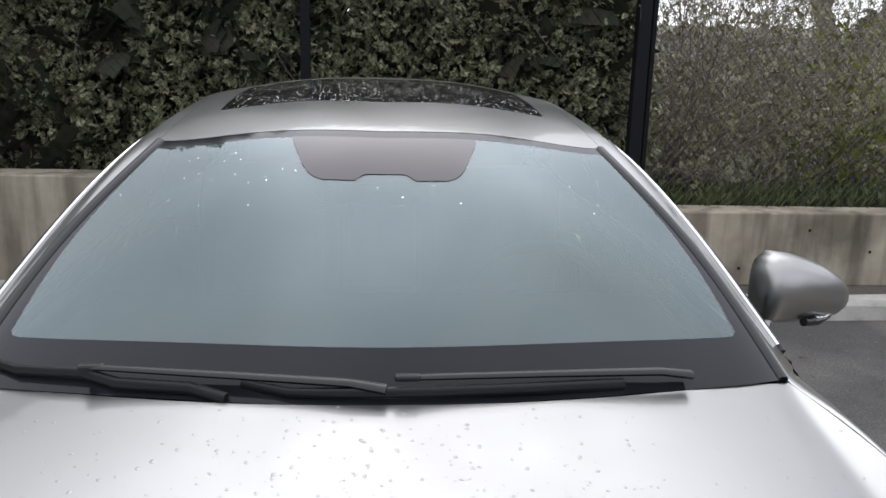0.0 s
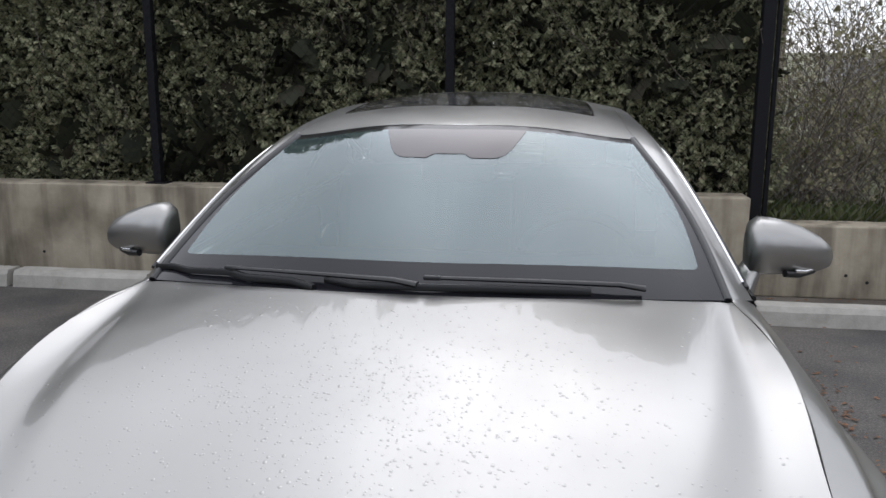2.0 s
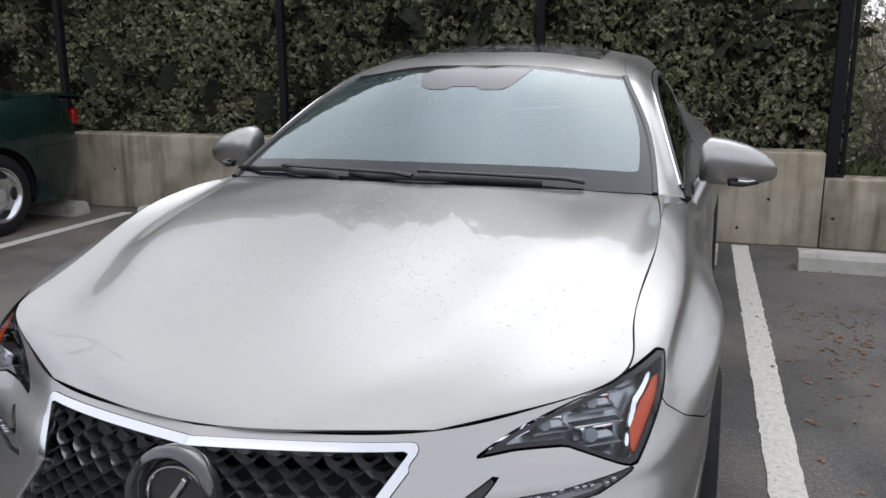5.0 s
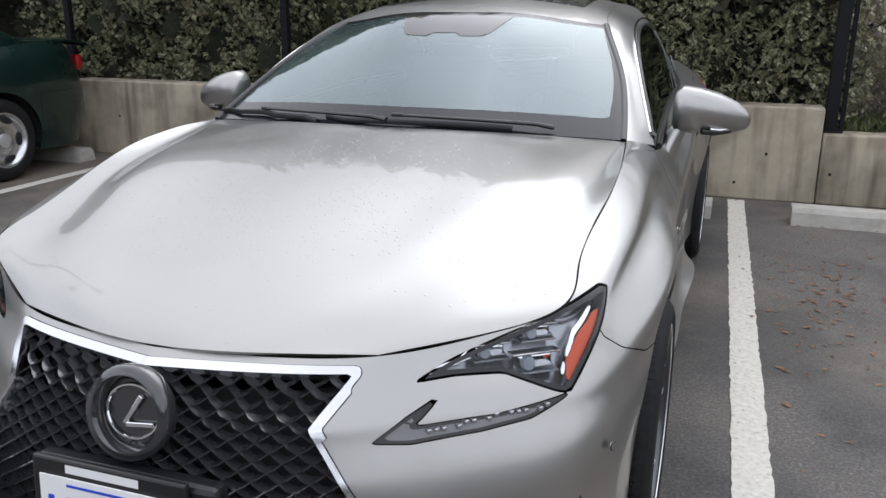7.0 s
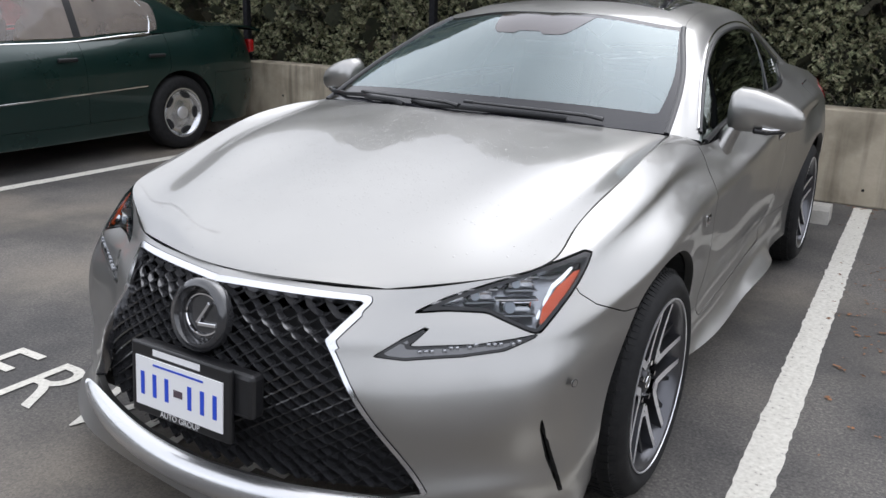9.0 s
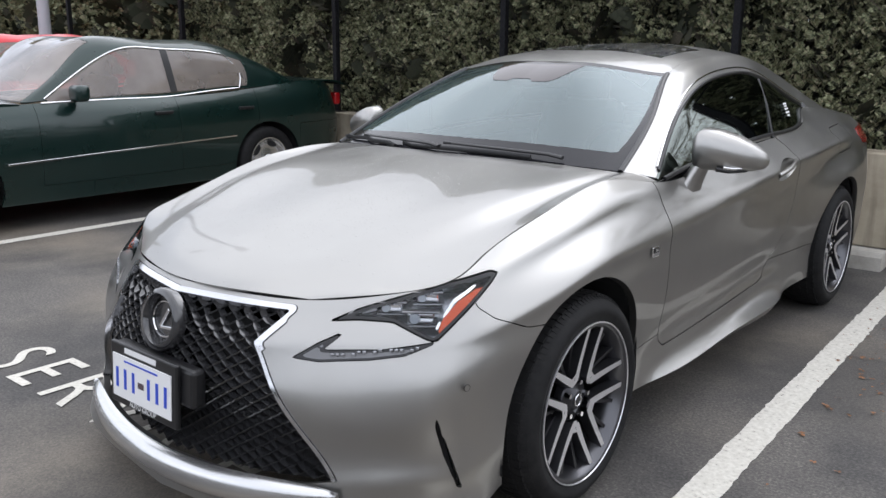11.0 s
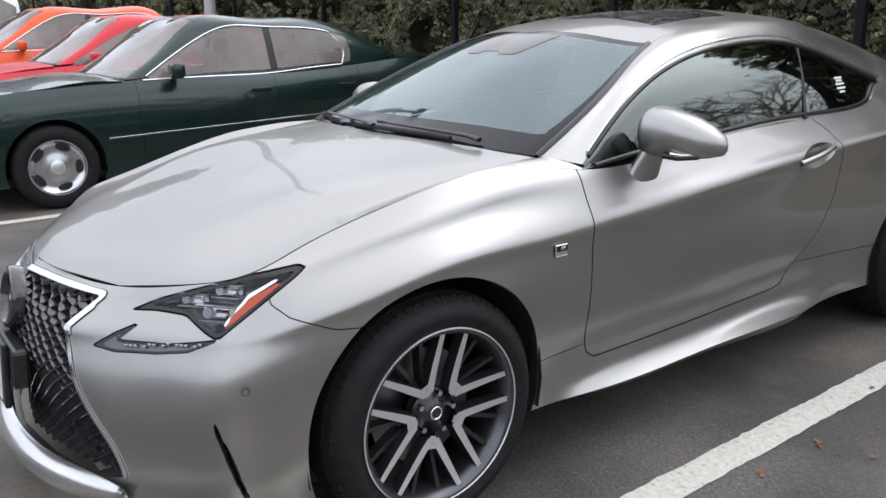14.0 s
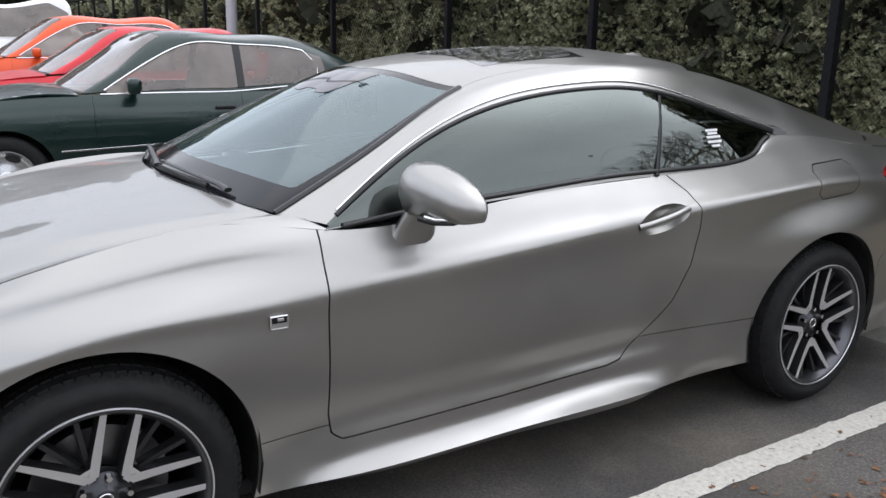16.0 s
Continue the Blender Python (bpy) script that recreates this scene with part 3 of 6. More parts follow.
drl_lens, flank = cut(flank, front_only(region(DRL, plan_pz)), 0.001)
VENT = [(.135, .470), (.142, .455), (.175, .36), (.209, .262), (.195, .262), (.155, .36), (.130, .455)]
vent, flank = cut(flank, front_only(region(VENT, plan_pz)), 0.0)
BUMPER = [(-2, -1), (-2, 2), (-.47, 2), (-.43, .72), (-.40, .690), (-.30, .648), (-.18, .637), (0.02, .637), (0.02, -1)]
bumper, flank = cut(flank, region(BUMPER, plan_yz))
DOOR = [(.600, 2), (.590, .90), (.586, .72), (.590, .42), (.600, .357), (.632, .333), (1.2, .342), (1.63, .355), (1.69, .367), (1.76, .425), (1.905, .55), (1.978, .68), (2.004, .80), (2.002, .875), (1.975, .93), (1.915, .985), (1.905, 2)]
door, flank = cut(flank, region(DOOR, plan_yz), .0024)
SILL = [(.0, -1), (.0, .366), (.60, .384), (1.6, .40), (1.775, .434), (2.0, .430), (2.5, .412), (2.5, -1)]
sill, flank = cut(flank, region(SILL, plan_yz))
rear_bumper, flank = cut(flank, region([(3.08, -1), (3.09, .56), (3.14, .61), (3.20, .845), (3.6, .85), (5, .85), (5, -1)], plan_yz))
fender, quarter = cut(flank, lambda d: 1.0 - d[:, 1])
tail_lamp, quarter = cut(quarter, region([(3.105, .918), (3.17, .948), (3.45, .962), (3.62, .95), (3.62, .86), (3.36, .852), (3.19, .866)], plan_yz), .001)

HANDLE = [(1.822 + math.cos(a) * .122, .853 + math.sin(a) * .042 + .020 * math.cos(a)) for a in np.linspace(0, 2 * math.pi, 28, endpoint=False)]
_, door = cut(door, region(HANDLE, plan_yz), 0.0)
both("fender", fender, M_SILVER, lip=0.025)
whole("front_bumper", bumper, M_SILVER, lip=0.02)
doors = both("door", door, M_SILVER)
both("side_sill", sill, M_SILVER, lip=0.03)
FLAP = [(2.665, .872), (2.69, .850), (2.88, .862), (2.915, .885), (2.925, .965), (2.90, .988), (2.70, .978), (2.668, .955)]
flap, quarter_left = cut(quarter, region(FLAP, plan_yz), .0018)
panel("rear_quarter", quarter_left, M_SILVER, coupe, "", .025)
panel("rear_quarter", mirrored(quarter), M_SILVER, coupe, "", .025)
panel("fuel_flap", flap, M_SILVER, coupe, "", .012)
both("tail_lamp", tail_lamp, M_REDLAMP, "dark red wrap-round tail lamp", lip=.02, offset=.004)
whole("rear_bumper", rear_bumper, M_SILVER, lip=0.025)
whole("grille_surround", chrome_band, M_SURROUND, "polished chrome grille surround", lip=0.03, offset=0.004)
whole("bonnet", hood.polys(), M_SILVER, "silver bonnet beaded with rain")

# the fender's top between bonnet seam and windscreen pillar
shoulder_out = [tuple(np.interp(k, top_row[:, 6], top_row[:, c]) for c in range(3)) for k in (5.5, 5.68, 5.86, 6.1, 6.55, 7.05)]
seam_row = hood.data[0]
shoulder_in = [tuple(np.interp(k, seam_row[:, 6], seam_row[:, c]) + (.003, 0, -.0005)[c] for c in range(3)) for k in (7.0, 7.34, 7.68, 8.0)] + [(.708, .515, .9665), (.747, .570, .954)]
shoulder_mid = [((a[0] + b[0]) / 2, (a[1] + b[1]) / 2, (a[2] + b[2]) / 2 + .003 * k) for a, b, k in zip(shoulder_out, shoulder_in, (0, .3, 1, 1, 1, 0))]
both("fender_top", Sheet([shoulder_out, shoulder_mid, shoulder_in], 40, 10).polys(), M_SILVER, lip=.012)

# the quarter's top between flank and window corner
def row_at_y(row, y):
    keep = row[(row[:, 1] > 2.2) & (row[:, 1] < 3.4) & (row[:, 0] > .4)]
    return [float(np.interp(y, keep[:, 1], keep[:, c])) for c in range(3)]


ys_q = (2.42, 2.55, 2.68, 2.80, 2.95, 3.12)
quarter_out = [tuple(row_at_y(top_row, y)) for y in ys_q]
quarter_in = [tuple(p + q for p, q in zip(row_at_y(cabin.data[0], y), (-.004, 0, .002))) for y in ys_q]
quarter_mid = [tuple((p + q) / 2 + (0, 0, .003)[c] for c, (p, q) in enumerate(zip(a, b))) for a, b in zip(quarter_out, quarter_in)]
both("quarter_top", Sheet([quarter_out, quarter_mid, quarter_in], 36, 8).polys(), M_SILVER, lip=.01)

g = cabin.polys()
screen, g = cut(g, lambda d: np.minimum((d[:, 7] - 4) * .2, (2.0 - d[:, 6]) * .38), 0.002)
side_glass, g = cut(g, lambda d: np.minimum(np.minimum(d[:, 7] - 0.12, 2 - d[:, 7]) * .16, (5.0 - d[:, 6]) * .4), 0.001)
rear_glass, g = cut(g, lambda d: np.minimum((d[:, 7] - 4) * .2, np.minimum(d[:, 6] - 4.1, 5.75 - d[:, 6]) * .5), 0.002)
sunroof, g = cut(g, lambda d: np.minimum((d[:, 7] - 4.46) * .2, np.minimum(d[:, 6] - 2.66 - .10 * np.clip(5 - d[:, 7], 0, 1), 3.5 - d[:, 6]) * .5), 0.002)
roof, pillars = cut(g, lambda d: (d[:, 7] - 4) * .2, 0.0008)
screen_clear, screen_frit = cut(screen, lambda d: np.minimum(np.minimum((d[:, 7] - 4) * .19 - .050 + .016 * d[:, 6], (d[:, 6] - 0.285) * .40), (1.90 - d[:, 6]) * .38), 0.0)
roof, scuttle = cut(roof, lambda d: (5.2 - d[:, 6]) * .4, 0)
whole("roof", roof, M_SILVER)
whole("rear_scuttle", scuttle, M_SILVER)
tip, pillars = cut(pillars, lambda d: np.where(d[:, 7] < 3.3, region([(2.56, 1.03), (2.63, 1.05), (2.70, 1.088), (2.665, 1.110), (2.60, 1.128), (2.56, 1.11)], plan_yz)(d), -1.0), .001)
both("roof_rail", pillars, M_SILVER)
both("window_corner", tip, M_GREYPLASTIC, "grey grained plastic corner behind the quarter window", lip=.006, offset=.001)
whole("windscreen", screen_clear, M_GLASS, "misted windscreen with rain spots", lip=0)
whole("windscreen_border", screen_frit, M_FRIT, "black ceramic border of the windscreen", lip=0.004)
whole("rear_window", rear_glass, M_TINT, lip=0.004)
whole("sunroof", sunroof, M_GLOSSB, "dark glass sunroof covered in rain drops", lip=0.004)
glass_door, glass_quarter = cut(side_glass, lambda d: 1.870 + (d[:, 2] - .985) * .42 - d[:, 1], 0.006)
glass_post = [(.752, 1.870, .985), (.690, 1.930, 1.128), (.620, 1.985, 1.246)]
both("door_window", glass_door, M_TINT, "dark tinted door window", lip=0)
both("quarter_window", glass_quarter, M_TINT, "dark tinted rear quarter window", lip=0)
deck = Sheet([
    [(.708, 3.10, 1.030), (.690, 3.32, 1.014), (.650, 3.55, 1.000)],
    [(.560, 3.36, 1.043), (.520, 3.50, 1.034), (.470, 3.635, 1.020)],
    [(.280, 3.425, 1.060), (.270, 3.55, 1.050), (.250, 3.680, 1.034)],
    [(0, 3.445, 1.063), (0, 3.57, 1.054), (0, 3.702, 1.040)]], 16, 20, middle=True)
whole("boot_lid", deck.polys(), M_SILVER)


def wheel(at, side, turn=0.0, radius=0.336, width=0.235):
    """A nineteen-inch alloy wheel with split spokes; side +1 faces +x."""
    w = new("wheel")
    w.parent = coupe
    w.matrix_basis = pose(*at, 0, 0, 180 if side < 0 else 0)
    hw = width / 2
    r = radius
    prof = [(.248, -hw + .01), (.275, -hw), (r - .04, -hw + .004), (r - .020, -hw + .018), (r - .008, -hw + .045), (r, -hw + .075), (r, hw - .075), (r - .008, hw - .045), (r - .020, hw - .018), (r - .040, hw - .004), (r - .055, hw + .001), (.275, hw - .002), (.252, hw - .008), (.246, hw - .02), (.246, -hw + .02), (.248, -hw + .01)]
    t = part("tyre", lathe(prof, 96), M_RUBBER, w, "black low-profile tyre", True)
    # tread blocks
    bm = bmesh.new()
    for row, a in enumerate((-.066, -.034, 0, .034, .066)):
        for k in range(72):
            th = 2 * math.pi * (k + (row % 2) * .5) / 72
            rot = Matrix.Rotation(th, 3, "X")
            add_box(bm, (.030, .022, .010), rot @ Vector((a, 0, r - (.009 if abs(a) > .05 else .003))), 0, rot)
    for k in range(110):
        rot = Matrix.Rotation(2 * math.pi * k / 110, 3, "X")
        add_box(bm, (.022, .0085, .006), rot @ Vector((.090, 0, r - .0175)), 0, rot @ Matrix.Rotation(radians(32), 3, "Y"))
    part("tread", bm, M_RUBBER, t)
    prof = [(.250, hw - .006), (.253, hw - .010), (.243, hw - .014), (.232, hw - .05), (.226, -hw + .02), (.250, -hw + .005), (.246, -hw + .0), (.214, -hw + .02), (.218, hw - .05), (.236, hw - .012), (.244, hw - .005), (.250, hw - .006)]
    rim = part("rim", lathe(prof, 96), M_BARREL, w, "machined and dark grey alloy rim", True)
    part("rim_edge", lathe([(.2475, hw - .006), (.249, hw - .003), (.2525, hw - .004), (.2525, hw - .010), (.2475, hw - .006)], 96), M_RIM, rim, "bright machined edge", True)
    face = hw - .028

    def spoke(th0, th1, r0, r1, w0, w1, x0, x1, depth, material, name):
        bm2 = bmesh.new()
        top, bot = [], []
        for i in range(7):
            f = i / 6
            py = r0 * math.cos(th0) * (1 - f) + r1 * math.cos(th1) * f
            pz = r0 * math.sin(th0) * (1 - f) + r1 * math.sin(th1) * f
            rr, th = math.hypot(py, pz), math.atan2(pz, py)
            ww = w0 + (w1 - w0) * f
            xx = x0 + (x1 - x0) * f ** 1.4
            c = Vector((0, math.cos(th), math.sin(th)))
            s = Vector((0, -math.sin(th), math.cos(th)))
            top.append([bm2.verts.new(c * rr + s * ww * k + Vector((xx, 0, 0))) for k in (-1, 1)])
            bot.append([bm2.verts.new(c * rr + s * ww * 1.5 * k + Vector((xx - depth, 0, 0))) for k in (-1, 1)])
        for i in range(6):
            bm2.faces.new((top[i][0], top[i + 1][0], top[i + 1][1], top[i][1]))
            bm2.faces.new((bot[i][1], bot[i + 1][1], bot[i + 1][0], bot[i][0]))
            bm2.faces.new((top[i][1], top[i + 1][1], bot[i + 1][1], bot[i][1]))
            bm2.faces.new((bot[i][0], bot[i + 1][0], top[i + 1][0], top[i][0]))
        bmesh.ops.recalc_face_normals(bm2, faces=bm2.faces)
        o = part(name, bm2, material, rim)
        if material is M_RIM:
            o.data.materials.append(M_RIMDARK)
            for p in o.data.polygons:
                p.material_index = 0 if p.normal.x > .6 else 1
        return o

    for k in range(5):
        base = 2 * math.pi * k / 5 + turn
        for s in (-1, 1):
            spoke(base + s * .075, base + s * .462, .070, .2425, .0128, .0076, face - .010, face + .012, .034, M_RIM, "spoke")
            spoke(base + s * .12, base + s * .20, .105, .238, .006, .006, face - .03, face - .004, .030, M_RIMDARK, "spoke")
    for k in range(5):
        base = 2 * math.pi * k / 5 + turn
        spoke(base, base, .064, .100, .010, .012, face - .0125, face - .0075, .034, M_RIM, "spoke_root")
    part("hub", lathe([(0.0, face - .014), (.027, face - .014), (.031, face - .018), (.036, face - .026), (.066, face - .030), (.070, face - .036), (.070, face - .06), (0.0, face - .06)], 40), M_RIMDARK, rim, "dark hub with a centre cap", True)
    for k in range(5):
        bm = bmesh.new()
        th = 2 * math.pi * k / 5 + turn + .628
        add_cyl(bm, .010, .008, .018, (face - .020, .057 * math.cos(th), .057 * math.sin(th)), Matrix.Rotation(radians(90), 3, "Y"), 6)
        part("wheel_nut", bm, M_CHROME, rim)
    part("cap_ring", lathe([(.0150, face - .0135), (.0165, face - .0115), (.0190, face - .0115), (.0200, face - .0135), (.0150, face - .0135)], 32), M_CHROME, rim, "thin chrome ring on the centre cap", True)
    part("brake_disc", lathe([(.06, .0), (.165, .0), (.165, -.026), (.06, -.026), (.06, .0)], 48), M_BRAKE, w, "grey steel brake disc", True)
    return w


for wy, wx in ((0.0, .780), (2.73, .772)):
    for s in (1, -1):
        wheel((s * wx, wy, .335), s, .74 if wy < 1 else .96)
# dark tubs inside the arches and dark floor under the body
for hy, hz in HUBS:
    for s in (1, -1):
        bm = bmesh.new()
        prof = []
        for k in range(17):
            t = math.pi * (k / 16) * 1.16 - .25
            prof.append((math.cos(t) * (ARCH + .008), math.sin(t) * (ARCH + .008)))
        a = [bm.verts.new((s * .850, hy + c, hz + d)) for c, d in prof]
        b = [bm.verts.new((s * .50, hy + c, hz + d)) for c, d in prof]
        for i in range(16):
            bm.faces.new((a[i], a[i + 1], b[i + 1], b[i]))
        bm.faces.new(b)
        part("wheel_arch_liner", bm, M_MATTE, coupe)


def nose_depth():
    """y of the nose's outer surface at (x, z), from the body sheet."""
    d = belt.data.reshape(-1, 8)
    d = d[(d[:, 1] < -.45) & (d[:, 0] < .75)][::5]

    def f(x, z):
        w = 1.0 / ((d[:, 0] - abs(x)) ** 2 + (d[:, 2] - z) ** 2 + 2e-5) ** 2
        return float((w * d[:, 1]).sum() / w.sum())
    return f


nose_y = nose_depth()


def grille():
    """Dark backing and a woven wave mesh behind the spindle opening."""
    # black sheet closes the opening and stands in for the shade inside
    whole("grille_backing", opening + opening_low, M_MATTE, "matt black sheet painting the shade behind the grille", lip=0, offset=-.075)
    verts, faces = [], []
    pitch, rise, n_row = .052, .0165, 0
    f_in = region([(x, z) for x, z in GRILLE[1:]] + [(0, .235)] + [(-x, z) for x, z in reversed(GRILLE[1:])] + [(0, .702)], lambda q: q)
    z = .225
    xs = np.arange(-120, 121) * pitch / 10
    while z < .71:
        ph = (xs / pitch + (n_row % 2) * .5) % 1.0
        zs = z + rise * .92 * np.abs(2 * ph - 1) ** 1.45
        inside = f_in(np.stack([xs, zs], 1)) > -.004
        low = min(1.0, max(0.0, (z - .30) / .20))         # finer and set deeper towards the foot
        th = .0013 + .0013 * low
        prev = None
        for x, zz, ok in zip(xs, zs, inside):
            if not ok:
                prev = None
                continue
            y = nose_y(x, zz) + .042 - .032 * low
            k = len(verts)
            verts += [(x, y, zz + th * .5), (x, y + .002, zz - th), (x, y + .020, zz - th), (x, y + .020, zz + th * 1.6)]
            if prev is not None:
                for a in range(4):
                    b2 = (a + 1) % 4
                    faces.append((prev + a, prev + b2, k + b2, k + a))
            prev = k
        z += rise
        n_row += 1
    o = link_mesh("grille_mesh", verts, faces, M_GRILLE, coupe, "glossy black woven mesh of the grille")
    tagged(o, kind="stuff")


M_GRILLE = mat("grille_black", (0.030, 0.030, 0.032), 0.16, 0.0, Coat_Weight=1.0)
grille()

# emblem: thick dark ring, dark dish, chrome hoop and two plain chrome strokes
EMB = Vector((0, -.852, .622))
tilt = Matrix.Rotation(radians(-14), 4, "X")
emblem = part("emblem", lathe([(.088, .0), (.090, .022), (.086, .034), (.072, .036), (.062, .020), (.062, .006), (0.0, .006), (0, 0), (.088, 0)], 48, "Z"), M_GRILLE, coupe, "round dark emblem with a chrome hoop", True)
emblem.matrix_basis = Matrix.Translation(EMB + Vector((0, .012, 0))) @ Matrix.Rotation(radians(90), 4, "X") @ Matrix.Rotation(radians(-12), 4, "X")
bm = bmesh.new()
tube(bm, [(math.cos(a) * .058, math.sin(a) * .050, .010) for a in np.linspace(0, 2 * math.pi, 41)], .0032, 6)
part("hoop", bm, M_CHROME, emblem)
bm = bmesh.new()
add_box(bm, (.010, .066, .008), (.002, .004, .012), .002, Matrix.Rotation(radians(-32), 3, "Z"))
add_box(bm, (.060, .010, .008), (.018, -.022, .012), .002, Matrix.Rotation(radians(6), 3, "Z"))
part("stroke", bm, M_CHROME, emblem)


def words(name, text, size, m, material, parent=None, label="", thick=.0006, spacing=1.0):
    """Lettering from the built-in font, turned into a mesh."""
    cu = bpy.data.curves.new(name, "FONT")
    cu.body, cu.size, cu.align_x, cu.align_y, cu.extrude = text, size, "CENTER", "CENTER", thick
    cu.space_character = spacing
    tmp = new(name, cu)
    dg = bpy.context.evaluated_depsgraph_get()
    me = bpy.data.meshes.new_from_object(tmp.evaluated_get(dg))
    bpy.data.objects.remove(tmp)
    me.materials.clear()
    me.materials.append(material)
    ob = new(name, me)
    if parent is not None:
        ob.parent = parent
    ob.matrix_basis = m
    if label:
        ob["label"] = label
    return ob


# number plate in its black dealer frame
PLATE = Matrix.Translation((-.012, -.925, .450)) @ Matrix.Rotation(radians(86), 4, "X")
bm = bmesh.new()
add_box(bm, (.335, .185, .016), (0, 0, -.004), .005)
holder = part("number_plate_holder", bm, M_BLACK, coupe, "black plastic number plate frame")
holder.matrix_basis = PLATE
box("bracket", (.40, .11, .045), (.02, .03, -.034), M_BLACK, holder, "black mounting bracket", .012)
plate = box("number_plate", (.295, .128, .004), (0, -.004, .007), M_WHITE, holder, "white number plate with blue characters as plain bars", .001)
for i, x in enumerate((-.122, -.080, -.038, .040, .082, .123)):
    box("plate_bar", (.013, .060, .001), (x, -.008, .0096), M_BLUE, plate, bevel=0)
box("plate_bar", (.030, .018, .001), (.001, -.008, .0096), M_PURPLE, plate, bevel=0)
box("plate_bar", (.17, .005, .001), (0, .046, .0096), M_BLUE, plate, bevel=0)
box("frame_bar", (.16, .016, .001), (-.01, .076, .0046), M_LETTER, holder, bevel=0)
words("frame_lettering", "AUTO GROUP", .021, Matrix.Translation((0, -.080, .0042)), M_LETTER, holder)

# lower lip in brushed silver, a separate blade in front of the bumper's foot
lip_pts = [(x, -.905 + .39 * x * x - .020, .220 + .03 * (x / .6) ** 2) for x in np.linspace(-.60, .60, 49)]
verts, faces = [], []
for i, (x, y, z) in enumerate(lip_pts):
    f = 1 - .72 * (abs(x) / .60) ** 7
    for dy, dz in ((.034, .034), (.004, .028), (-.010, .008), (-.008, -.026), (.010, -.050), (.05, -.056)):
        verts.append((x, y + .02 + (dy - .02) * f, z + dz * f))
for i in range(48):
    for k in range(5):
        a = i * 6 + k
        faces.append((a, a + 1, a + 7, a + 6))
faces += [tuple(range(6)), tuple(range(48 * 6 + 5, 48 * 6 - 1, -1))]
link_mesh("lower_lip", verts, faces, M_SATIN_LIP, coupe, "bright silver lower lip under the grille", True)


# small bright winglets under either end of the lip
for s in (-1, 1):
    bm = bmesh.new()
    rows = []
    for f in np.linspace(0, 1, 9):
        x, w = .46 + .17 * f, .030 * (1 - .75 * (1 - f) ** 1.5)
        y = -.905 + .39 * x * x - .006 + .045 * f * f
        rows.append([bm.verts.new((s * x, y - .012 * f, .186 + .012 * f)), bm.verts.new((s * x, y + w, .190 + .018 * f)), bm.verts.new((s * x, y + w, .176)), bm.verts.new((s * x, y - .010 * f, .178))])
    for p, q in zip(rows, rows[1:]):
        for k in range(4):
            bm.faces.new((p[k], p[(k + 1) % 4], q[(k + 1) % 4], q[k]))
    bm.faces.new(rows[0])
    bm.faces.new(rows[-1][::-1])
    bmesh.ops.recalc_face_normals(bm, faces=bm.faces)
    part("winglet", bm, M_CHROME, coupe, "small bright winglet under the lip")

